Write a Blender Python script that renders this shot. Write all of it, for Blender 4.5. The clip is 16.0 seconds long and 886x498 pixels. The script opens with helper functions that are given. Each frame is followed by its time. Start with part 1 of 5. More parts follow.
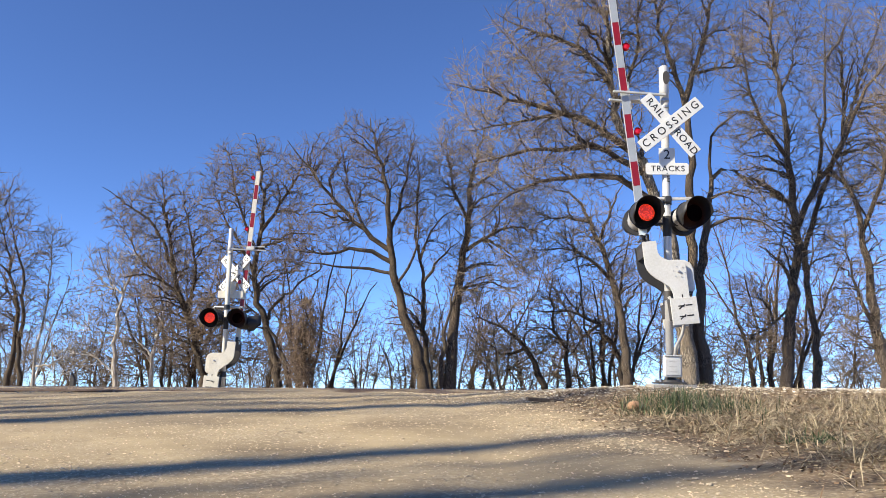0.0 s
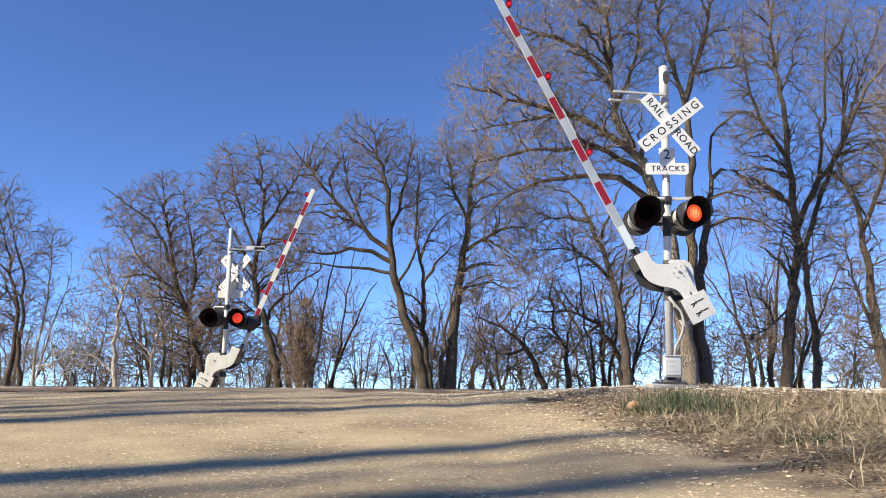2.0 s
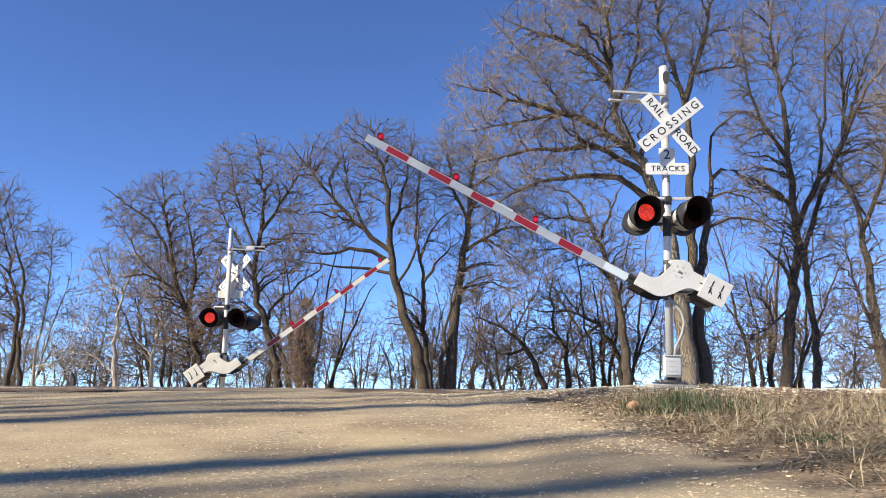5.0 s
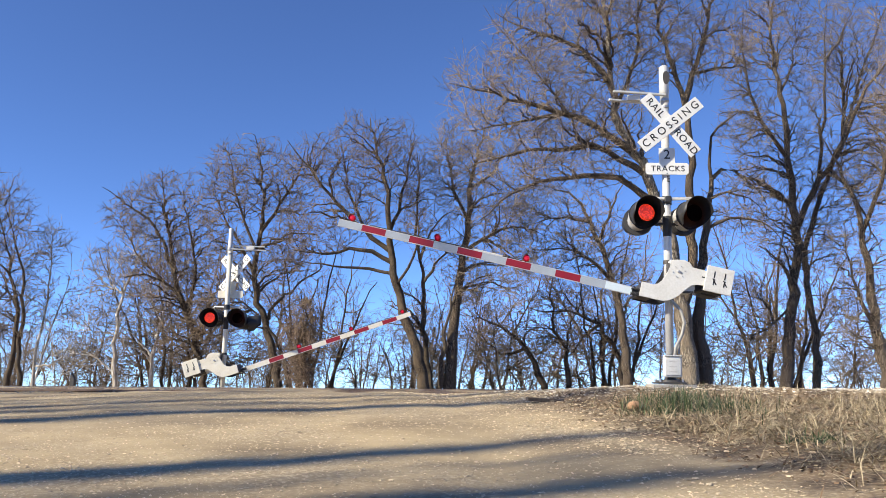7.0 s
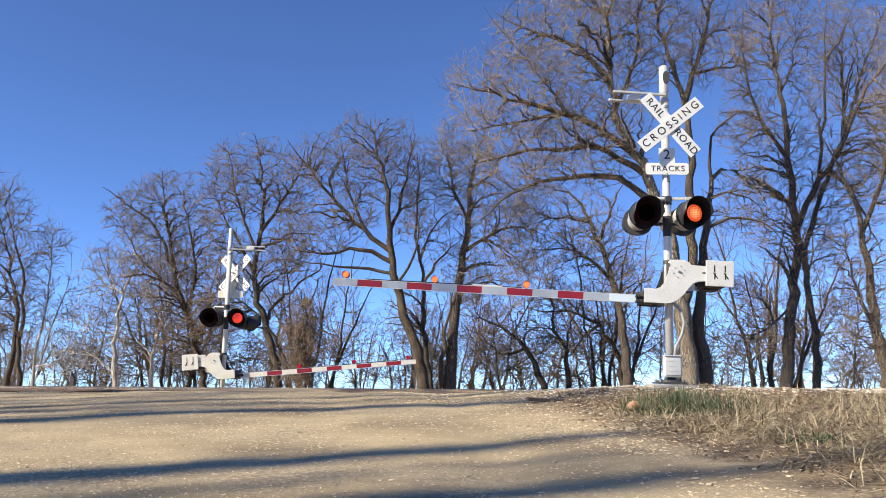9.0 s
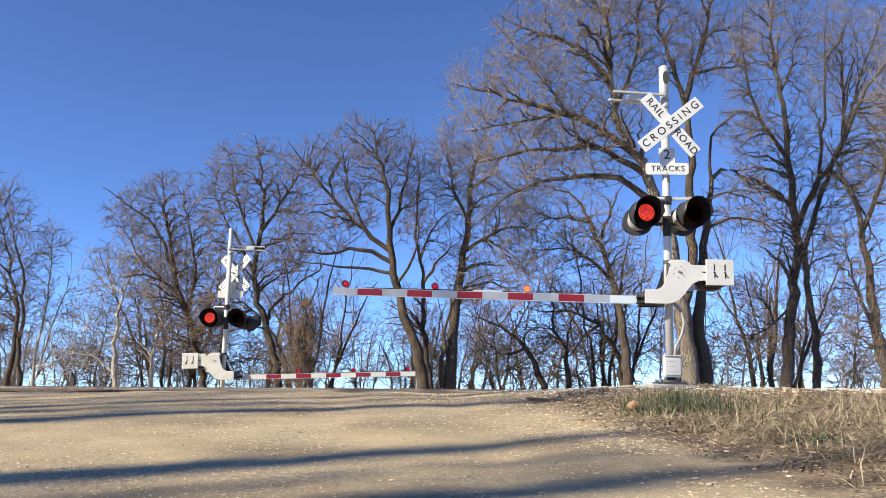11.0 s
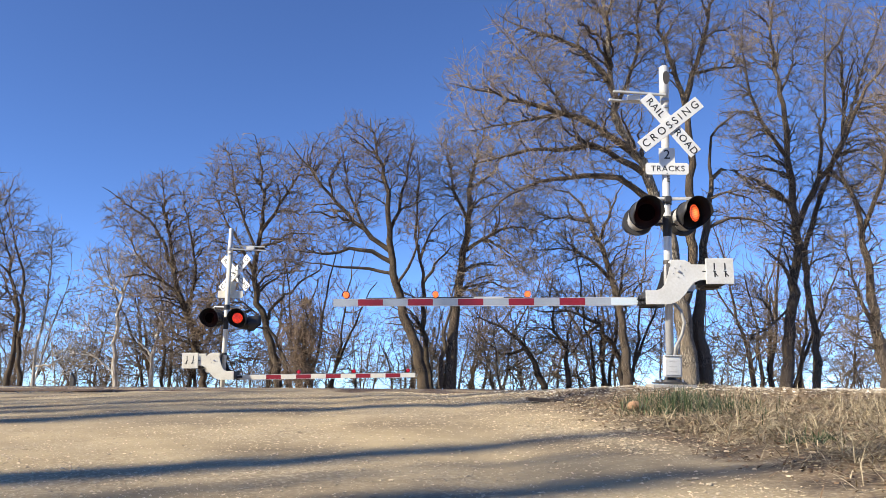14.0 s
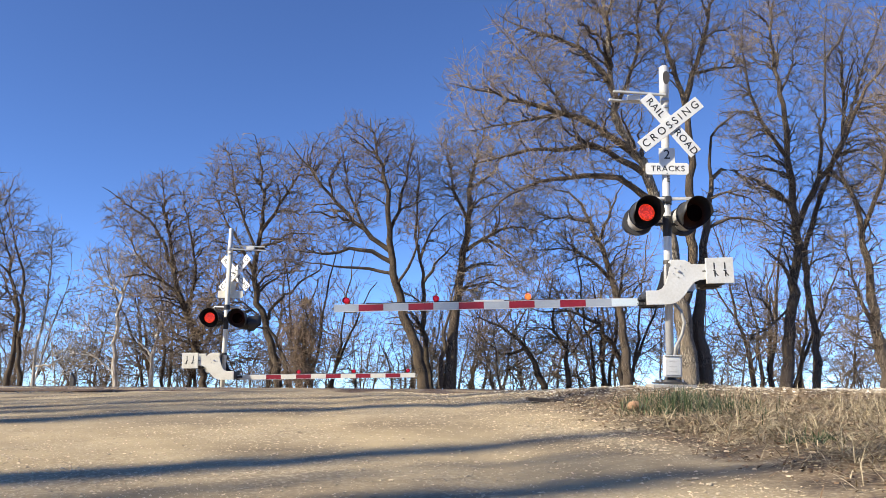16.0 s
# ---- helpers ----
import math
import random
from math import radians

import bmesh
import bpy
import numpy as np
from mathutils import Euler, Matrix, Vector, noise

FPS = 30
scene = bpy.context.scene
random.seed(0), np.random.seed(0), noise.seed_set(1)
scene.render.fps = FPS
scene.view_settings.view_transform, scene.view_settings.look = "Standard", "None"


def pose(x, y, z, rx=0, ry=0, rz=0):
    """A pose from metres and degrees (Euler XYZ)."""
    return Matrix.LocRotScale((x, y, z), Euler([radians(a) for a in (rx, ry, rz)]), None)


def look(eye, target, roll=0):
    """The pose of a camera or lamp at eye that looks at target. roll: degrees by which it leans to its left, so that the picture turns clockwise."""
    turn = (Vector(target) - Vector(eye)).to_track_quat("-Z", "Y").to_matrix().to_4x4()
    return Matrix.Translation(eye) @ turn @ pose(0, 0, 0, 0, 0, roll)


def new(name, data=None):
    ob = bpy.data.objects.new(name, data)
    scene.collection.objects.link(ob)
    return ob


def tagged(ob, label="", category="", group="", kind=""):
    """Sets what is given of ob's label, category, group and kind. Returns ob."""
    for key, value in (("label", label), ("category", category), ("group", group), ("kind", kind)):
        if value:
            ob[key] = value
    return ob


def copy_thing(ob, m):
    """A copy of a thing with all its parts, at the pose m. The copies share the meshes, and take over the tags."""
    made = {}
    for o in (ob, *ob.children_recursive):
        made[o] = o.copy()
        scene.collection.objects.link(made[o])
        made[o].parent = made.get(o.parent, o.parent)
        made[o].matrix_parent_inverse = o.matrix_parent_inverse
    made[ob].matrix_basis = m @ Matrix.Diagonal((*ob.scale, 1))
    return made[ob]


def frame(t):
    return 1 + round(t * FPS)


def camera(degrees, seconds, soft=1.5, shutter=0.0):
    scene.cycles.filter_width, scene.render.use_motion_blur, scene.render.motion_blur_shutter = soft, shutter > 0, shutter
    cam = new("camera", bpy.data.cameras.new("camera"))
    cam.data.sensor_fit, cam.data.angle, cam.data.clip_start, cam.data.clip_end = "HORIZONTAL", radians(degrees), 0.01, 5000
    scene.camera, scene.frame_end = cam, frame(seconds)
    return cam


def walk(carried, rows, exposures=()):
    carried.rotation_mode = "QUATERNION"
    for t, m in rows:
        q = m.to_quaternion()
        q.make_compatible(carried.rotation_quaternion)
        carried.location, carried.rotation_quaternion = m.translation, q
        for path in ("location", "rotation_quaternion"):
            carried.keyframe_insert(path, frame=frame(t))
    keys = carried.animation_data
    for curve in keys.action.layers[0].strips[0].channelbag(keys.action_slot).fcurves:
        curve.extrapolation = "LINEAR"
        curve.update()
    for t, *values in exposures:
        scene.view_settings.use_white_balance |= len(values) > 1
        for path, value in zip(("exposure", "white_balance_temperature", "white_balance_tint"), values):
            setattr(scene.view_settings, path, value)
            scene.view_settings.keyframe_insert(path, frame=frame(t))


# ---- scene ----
cam = camera(58, 16.0, 0.65)
EYE = pose(0, 0, 0.12, 99.28, 0, 0) @ pose(0, 0, 0, 0, 0, 0.4)
walk(cam, [(0, EYE), (16, EYE)], [(0, 1.15), (16, 1.15)])

# ---- light ----
SUN_AZ, SUN_EL = radians(26.5), radians(31)   # shadows run towards +x, swung by SUN_AZ towards +y
to_sun = Vector((-math.cos(SUN_AZ) * math.cos(SUN_EL), -math.sin(SUN_AZ) * math.cos(SUN_EL), math.sin(SUN_EL)))
world = bpy.data.worlds.new("sky")
scene.world = world
world.use_nodes = True
sky = world.node_tree.nodes.new("ShaderNodeTexSky")
sky.sky_type, sky.sun_disc = "NISHITA", False
sky.sun_elevation = SUN_EL
sky.sun_rotation = math.atan2(to_sun.x, to_sun.y)
sky.altitude, sky.air_density, sky.dust_density, sky.ozone_density = 6000, 0.55, 0.3, 4.0
background = world.node_tree.nodes["Background"]
background.inputs["Strength"].default_value = 0.15
deep = world.node_tree.nodes.new("ShaderNodeMix")     # clear dry winter air: a blue that deepens with height
deep.data_type, deep.blend_type = "RGBA", "MULTIPLY"
deep.inputs["Factor"].default_value = 1.0
height = world.node_tree.nodes.new("ShaderNodeSeparateXYZ")
world.node_tree.links.new(world.node_tree.nodes.new("ShaderNodeTexCoord").outputs["Generated"], height.inputs[0])
rise = world.node_tree.nodes.new("ShaderNodeMapRange")
rise.inputs["From Max"].default_value = 0.45
world.node_tree.links.new(height.outputs["Z"], rise.inputs["Value"])
depth = world.node_tree.nodes.new("ShaderNodeMix")
depth.data_type = "RGBA"
depth.inputs["A"].default_value, depth.inputs["B"].default_value = (0.88, 0.96, 0.98, 1), (0.93, 1.03, 1.19, 1)
world.node_tree.links.new(rise.outputs[0], depth.inputs["Factor"])
world.node_tree.links.new(depth.outputs["Result"], deep.inputs["B"])
world.node_tree.links.new(sky.outputs[0], deep.inputs["A"])
world.node_tree.links.new(deep.outputs["Result"], background.inputs["Color"])
sun = new("sun", bpy.data.lights.new("sun", "SUN"))
sun.data.energy, sun.data.angle, sun.data.color = 4.0, radians(0.9), (1.0, 0.9, 0.73)
sun.matrix_world = look(to_sun * 50, (0, 0, 0))

# ---- materials ----


def material(name, colour, rough=0.6, metal=0.0, second=None, scale=6.0, fine=60.0, bump=0.0, spread=0.25,
             stretch=(1, 1, 1), random_tint=0.0, island=False, gloss=0.5):
    """A surface of two colours mixed by noise at two scales, with a fine relief."""
    m = bpy.data.materials.new(name)
    m.use_nodes = True
    n, links = m.node_tree.nodes, m.node_tree.links
    shader = n["Principled BSDF"]
    shader.inputs["Metallic"].default_value = metal
    shader.inputs["Specular IOR Level"].default_value = gloss
    co = n.new("ShaderNodeTexCoord")
    mapping = n.new("ShaderNodeMapping")
    mapping.inputs["Scale"].default_value = stretch
    links.new(co.outputs["Object"], mapping.inputs["Vector"])
    big, small = n.new("ShaderNodeTexNoise"), n.new("ShaderNodeTexNoise")
    for tex, s in ((big, scale), (small, fine)):
        tex.inputs["Scale"].default_value = s
        tex.inputs["Detail"].default_value = 5
        links.new(mapping.outputs[0], tex.inputs["Vector"])
    total = n.new("ShaderNodeMath")
    total.operation = "ADD"
    links.new(big.outputs["Fac"], total.inputs[0])
    links.new(small.outputs["Fac"], total.inputs[1])
    ramp = n.new("ShaderNodeMapRange")
    ramp.inputs["From Min"].default_value, ramp.inputs["From Max"].default_value = 1 - spread, 1 + spread
    links.new(total.outputs[0], ramp.inputs["Value"])
    mix = n.new("ShaderNodeMix")
    mix.data_type = "RGBA"
    mix.inputs["A"].default_value = (*colour, 1)
    mix.inputs["B"].default_value = (*(second or [c * 0.8 for c in colour]), 1)
    links.new(ramp.outputs[0], mix.inputs["Factor"])
    colour_out = mix.outputs["Result"]
    if random_tint:
        if island:
            chance = n.new("ShaderNodeNewGeometry").outputs["Random Per Island"]
        else:
            chance = n.new("ShaderNodeObjectInfo").outputs["Random"]
        value = n.new("ShaderNodeMapRange")
        value.inputs["To Min"].default_value, value.inputs["To Max"].default_value = 1 - random_tint, 1 + random_tint
        links.new(chance, value.inputs["Value"])
        tint = n.new("ShaderNodeHueSaturation")
        links.new(value.outputs[0], tint.inputs["Value"])
        links.new(colour_out, tint.inputs["Color"])
        colour_out = tint.outputs["Color"]
    links.new(colour_out, shader.inputs["Base Color"])
    wear = n.new("ShaderNodeMapRange")
    wear.inputs["To Min"].default_value, wear.inputs["To Max"].default_value = max(0.03, rough - 0.1), min(1, rough + 0.1)
    links.new(small.outputs["Fac"], wear.inputs["Value"])
    links.new(wear.outputs[0], shader.inputs["Roughness"])
    if bump:
        relief = n.new("ShaderNodeBump")
        relief.inputs["Strength"].default_value = 1.0
        relief.inputs["Distance"].default_value = bump
        links.new(total.outputs[0], relief.inputs["Height"])
        links.new(relief.outputs[0], shader.inputs["Normal"])
    return m


def bark_material(name, ridge, furrow, scale, bump, patch=None):
    """Furrowed bark: stretched cells along the trunk, with paler patches where the bark peels."""
    m = bpy.data.materials.new(name)
    m.use_nodes = True
    n, links = m.node_tree.nodes, m.node_tree.links
    shader = n["Principled BSDF"]
    shader.inputs["Roughness"].default_value = 0.9
    co = n.new("ShaderNodeTexCoord")
    mapping = n.new("ShaderNodeMapping")
    mapping.inputs["Scale"].default_value = (1, 1, 0.16)
    links.new(co.outputs["Object"], mapping.inputs["Vector"])
    wobble = n.new("ShaderNodeTexNoise")
    wobble.inputs["Scale"].default_value, wobble.inputs["Detail"].default_value = scale * 0.8, 4
    links.new(mapping.outputs[0], wobble.inputs["Vector"])
    shift = n.new("ShaderNodeMix")
    shift.data_type = "VECTOR"
    shift.inputs["Factor"].default_value = 0.12
    links.new(mapping.outputs[0], shift.inputs["A"])
    links.new(wobble.outputs["Color"], shift.inputs["B"])
    cells = n.new("ShaderNodeTexVoronoi")
    cells.feature = "DISTANCE_TO_EDGE"
    cells.inputs["Scale"].default_value = scale
    links.new(shift.outputs["Result"], cells.inputs["Vector"])
    ramp = n.new("ShaderNodeMapRange")
    ramp.inputs["From Max"].default_value = 0.25
    links.new(cells.outputs["Distance"], ramp.inputs["Value"])
    mix = n.new("ShaderNodeMix")
    mix.data_type = "RGBA"
    mix.inputs["A"].default_value, mix.inputs["B"].default_value = (*furrow, 1), (*ridge, 1)
    links.new(ramp.outputs[0], mix.inputs["Factor"])
    stain = n.new("ShaderNodeTexNoise")
    stain.inputs["Scale"].default_value, stain.inputs["Detail"].default_value = 1.3, 6
    links.new(co.outputs["Object"], stain.inputs["Vector"])
    where = n.new("ShaderNodeMapRange")
    where.inputs["From Min"].default_value, where.inputs["From Max"].default_value = 0.45, 0.6
    links.new(stain.outputs["Fac"], where.inputs["Value"])
    second = n.new("ShaderNodeMix")
    second.data_type = "RGBA"
    second.inputs["B"].default_value = (*(patch or [c * 0.75 for c in ridge]), 1)
    links.new(where.outputs[0], second.inputs["Factor"])
    links.new(mix.outputs["Result"], second.inputs["A"])
    links.new(second.outputs["Result"], shader.inputs["Base Color"])
    relief = n.new("ShaderNodeBump")
    relief.inputs["Distance"].default_value = bump
    links.new(ramp.outputs[0], relief.inputs["Height"])
    links.new(relief.outputs[0], shader.inputs["Normal"])
    return m


def glowing(name, colour, strength, cell, dim, core=None):
    """A lit lamp face: a field of bright dots on a duller ground."""
    m = bpy.data.materials.new(name)
    m.use_nodes = True
    n, links = m.node_tree.nodes, m.node_tree.links
    shader = n["Principled BSDF"]
    shader.inputs["Base Color"].default_value = (*[c * 0.4 for c in colour], 1)
    shader.inputs["Roughness"].default_value = 0.3
    co = n.new("ShaderNodeTexCoord")
    dots = n.new("ShaderNodeTexVoronoi")
    dots.inputs["Scale"].default_value = cell
    links.new(co.outputs["Object"], dots.inputs["Vector"])
    ramp = n.new("ShaderNodeMapRange")
    ramp.inputs["From Min"].default_value, ramp.inputs["From Max"].default_value = 0.25, 0.62
    ramp.inputs["To Min"].default_value, ramp.inputs["To Max"].default_value = strength, strength * dim
    links.new(dots.outputs["Distance"], ramp.inputs["Value"])
    shader.inputs["Emission Color"].default_value = (*colour, 1)
    if core:     # hotter in the middle, behind a regular grid of lenses
        dots.inputs["Randomness"].default_value = 0
        flat = n.new("ShaderNodeVectorMath")
        flat.operation = "MULTIPLY"
        flat.inputs[1].default_value = (1, 0, 1)
        links.new(co.outputs["Object"], flat.inputs[0])
        far_out = n.new("ShaderNodeVectorMath")
        far_out.operation = "LENGTH"
        links.new(flat.outputs["Vector"], far_out.inputs[0])
        fade = n.new("ShaderNodeMapRange")
        fade.inputs["From Min"].default_value, fade.inputs["From Max"].default_value = 0.02, 0.13
        links.new(far_out.outputs["Value"], fade.inputs["Value"])
        hue = n.new("ShaderNodeMix")
        hue.data_type = "RGBA"
        hue.inputs["A"].default_value, hue.inputs["B"].default_value = (*core, 1), (*colour, 1)
        links.new(fade.outputs[0], hue.inputs["Factor"])
        links.new(hue.outputs["Result"], shader.inputs["Emission Color"])
    links.new(ramp.outputs[0], shader.inputs["Emission Strength"])
    return m


WHITE = material("weathered_white_paint", (0.62, 0.62, 0.59), 0.5, second=(0.5, 0.495, 0.45), scale=3.5, fine=30, bump=0.0008, spread=0.32)
SIGNWHITE = material("white_sign_sheeting", (0.71, 0.71, 0.67), 0.45, second=(0.64, 0.635, 0.59), scale=3, fine=40)
CREAM = material("aged_cream_paint", (0.66, 0.63, 0.53), 0.5, second=(0.54, 0.51, 0.42), scale=3, fine=40, bump=0.0006)
ALUMINIUM = material("weathered_aluminium", (0.62, 0.61, 0.58), 0.45, 0.25, second=(0.5, 0.49, 0.46), scale=4, fine=80, bump=0.0005)
STEEL = material("galvanised_steel", (0.42, 0.43, 0.44), 0.5, 0.7, second=(0.3, 0.3, 0.31), scale=9, fine=70, bump=0.0005)
BLACK = material("black_enamel", (0.027, 0.027, 0.029), 0.5, second=(0.04, 0.04, 0.042), scale=5, fine=70, gloss=0.35)
SOOT = material("flat_black_lining", (0.022, 0.021, 0.021), 0.85, gloss=0.05)
DARKIRON = material("dark_cast_iron", (0.05, 0.05, 0.052), 0.6, 0.3, second=(0.08, 0.07, 0.06), scale=8, bump=0.001)
SILVER = material("reflective_silver_sheeting", (0.38, 0.41, 0.43), 0.35, 0.15, second=(0.31, 0.34, 0.36), scale=4, fine=120)
RED = material("reflective_red_sheeting", (0.25, 0.007, 0.014), 0.35, second=(0.19, 0.006, 0.012), scale=4, fine=120)
PALE = material("pale_arm_end_paint", (0.58, 0.66, 0.69), 0.4, second=(0.5, 0.58, 0.61), scale=4, fine=90)
LETTER = material("black_lettering", (0.012, 0.012, 0.012), 0.55)
REDLENS = material("red_plastic_lens", (0.62, 0.01, 0.035), 0.22, second=(0.5, 0.01, 0.03), scale=30)
DEADLENS = material("unlit_lens", (0.004, 0.002, 0.002), 0.9, gloss=0.0)
GLOW_RED = glowing("lit_red_lamp", (1.0, 0.05, 0.015), 0.55, 42, 0.25)
GLOW_AMBER = glowing("lit_orange_lamp", (1.0, 0.1, 0.02), 0.9, 34, 0.2, (1.0, 0.36, 0.1))
GLOW_SMALL = glowing("lit_arm_lamp", (1.0, 0.22, 0.05), 0.75, 60, 0.6)
CONCRETE = material("concrete", (0.42, 0.39, 0.34), 0.9, second=(0.3, 0.28, 0.24), scale=6, fine=60, bump=0.004)
RUBBER = material("grey_conduit", (0.36, 0.35, 0.32), 0.6, second=(0.28, 0.27, 0.25), scale=10)
RAIL = material("rusty_rail_steel", (0.12, 0.075, 0.05), 0.6, 0.6, second=(0.2, 0.16, 0.14), scale=6, bump=0.001)
TIE = material("creosoted_tie", (0.06, 0.045, 0.035), 0.9, second=(0.11, 0.09, 0.07), scale=5, bump=0.004)
BARK = bark_material("grey_brown_bark", (0.22, 0.168, 0.118), (0.028, 0.02, 0.014), 24, 0.03, (0.13, 0.098, 0.07))
ELMBARK = bark_material("brown_bark", (0.1, 0.071, 0.045), (0.025, 0.017, 0.011), 22, 0.02, (0.11, 0.08, 0.05))
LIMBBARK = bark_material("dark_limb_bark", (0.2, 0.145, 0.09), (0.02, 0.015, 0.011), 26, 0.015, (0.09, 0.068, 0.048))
OLDBARK = bark_material("deeply_furrowed_grey_bark", (0.46, 0.385, 0.285), (0.05, 0.038, 0.028), 22, 0.05, (0.3, 0.24, 0.17))
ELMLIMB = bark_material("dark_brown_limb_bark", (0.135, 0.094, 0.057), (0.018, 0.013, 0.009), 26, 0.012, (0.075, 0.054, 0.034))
PALEBARK = bark_material("pale_peeling_bark", (0.74, 0.7, 0.62), (0.2, 0.17, 0.13), 9, 0.01, (0.42, 0.36, 0.28))
TWIG = material("grey_twigs", (0.34, 0.26, 0.175), 0.85, second=(0.12, 0.09, 0.062), scale=2, fine=12, random_tint=0.35, island=True)
BROWNTWIG = material("brown_twigs", (0.25, 0.18, 0.118), 0.85, second=(0.085, 0.062, 0.042), scale=2, fine=12, random_tint=0.35, island=True)
PALETWIG = material("pale_twigs", (0.3, 0.26, 0.2), 0.8, second=(0.15, 0.12, 0.09), scale=2, fine=12, random_tint=0.3, island=True)
VINE = material("dead_vine_leaves", (0.25, 0.18, 0.125), 0.9, second=(0.13, 0.09, 0.06), scale=3, fine=20, random_tint=0.4, island=True)
STONE = material("crushed_limestone", (0.62, 0.51, 0.35), 0.9, second=(0.42, 0.33, 0.21), scale=14, fine=120, random_tint=0.4, island=True)
WHITESTONE = material("whitish_limestone", (0.74, 0.69, 0.58), 0.9, second=(0.5, 0.45, 0.36), scale=14, fine=120, random_tint=0.35, island=True)
STRAW = material("dry_straw_grass", (0.5, 0.42, 0.27), 0.75, second=(0.21, 0.155, 0.09), scale=3, fine=30, random_tint=0.5, island=True)
DEADLEAF = material("dead_leaves", (0.24, 0.155, 0.085), 0.85, second=(0.15, 0.095, 0.055), scale=6, fine=40, random_tint=0.45, island=True)
BALLAST = material("grey_ballast", (0.2, 0.19, 0.19), 0.9, second=(0.12, 0.115, 0.11), scale=12, fine=90, random_tint=0.45, island=True)
PAVER = material("tan_stone", (0.42, 0.25, 0.14), 0.9, second=(0.3, 0.18, 0.1), scale=12, fine=60, bump=0.004)
GREEN = material("green_grass", (0.055, 0.085, 0.03), 0.6, second=(0.035, 0.055, 0.02), scale=4, fine=30, random_tint=0.35, island=True)


def ground_material():
    """Packed limestone gravel on the road, brown soil and litter off it, split along the road's ragged edge."""
    m = bpy.data.materials.new("gravel_and_soil")
    m.use_nodes = True
    n, links = m.node_tree.nodes, m.node_tree.links
    shader = n["Principled BSDF"]
    shader.inputs["Roughness"].default_value = 0.93
    co = n.new("ShaderNodeTexCoord")

    def noise_at(scale, detail=6):
        tex = n.new("ShaderNodeTexNoise")
        tex.inputs["Scale"].default_value, tex.inputs["Detail"].default_value = scale, detail
        links.new(co.outputs["Object"], tex.inputs["Vector"])
        return tex.outputs["Fac"]

    def ranged(value, low, high, a=0.0, b=1.0):
        r = n.new("ShaderNodeMapRange")
        for key, v in (("From Min", low), ("From Max", high), ("To Min", a), ("To Max", b)):
            r.inputs[key].default_value = v
        links.new(value, r.inputs["Value"])
        return r.outputs[0]

    def mixed(factor, a, b):
        x = n.new("ShaderNodeMix")
        x.data_type = "RGBA"
        links.new(factor, x.inputs["Factor"])
        for key, v in (("A", a), ("B", b)):
            if isinstance(v, tuple):
                x.inputs[key].default_value = (*v, 1)
            else:
                links.new(v, x.inputs[key])
        return x.outputs["Result"]

    def maths(op, a, b):
        x = n.new("ShaderNodeMath")
        x.operation = op
        for i, v in enumerate((a, b)):
            if isinstance(v, (int, float)):
                x.inputs[i].default_value = v
            else:
                links.new(v, x.inputs[i])
        return x.outputs[0]

    grains = n.new("ShaderNodeTexVoronoi")
    grains.inputs["Scale"].default_value = 55
    links.new(co.outputs["Object"], grains.inputs["Vector"])
    grain_value = n.new("ShaderNodeSeparateColor")
    links.new(grains.outputs["Color"], grain_value.inputs[0])
    packed = mixed(ranged(noise_at(0.8), 0.36, 0.62), (0.45, 0.35, 0.2), (0.26, 0.197, 0.115))
    loose = mixed(grain_value.outputs[0], (0.3, 0.225, 0.13), (0.64, 0.53, 0.35))
    road = mixed(maths("MULTIPLY", ranged(noise_at(0.7), 0.4, 0.65), ranged(noise_at(23), 0.4, 0.6)), packed, loose)
    soil = mixed(ranged(noise_at(2.3), 0.38, 0.62), (0.07, 0.047, 0.028), (0.19, 0.135, 0.08))
    soil = mixed(ranged(noise_at(31), 0.52, 0.68), soil, (0.33, 0.255, 0.16))
    place = n.new("ShaderNodeSeparateXYZ")
    links.new(co.outputs["Object"], place.inputs[0])
    edge = maths("SUBTRACT", place.outputs["X"], maths("SUBTRACT", 2.7, maths("MULTIPLY", place.outputs["Y"], 0.13)))
    ragged = maths("ADD", edge, maths("MULTIPLY", maths("SUBTRACT", noise_at(2.0), 0.5), 1.8))
    side = ranged(ragged, -0.25, 0.45)
    links.new(mixed(side, road, soil), shader.inputs["Base Color"])
    height = maths("ADD", maths("MULTIPLY", noise_at(16), 1.0), maths("MULTIPLY", noise_at(70), 0.7))
    relief = n.new("ShaderNodeBump")
    relief.inputs["Distance"].default_value = 0.012
    links.new(height, relief.inputs["Height"])
    links.new(relief.outputs[0], shader.inputs["Normal"])
    return m


GROUND = ground_material()

# ---- building helpers ----


def part(name, bm, mat, parent=None, label="", smooth=False):
    """Link a bmesh as one mesh object, under parent where there is one."""
    me = bpy.data.meshes.new(name)
    bm.to_mesh(me)
    bm.free()
    for m in mat if isinstance(mat, (list, tuple)) else [mat]:
        me.materials.append(m)
    if smooth:
        me.polygons.foreach_set("use_smooth", [True] * len(me.polygons))
    ob = new(name, me)
    ob.parent = parent
    return tagged(ob, label)


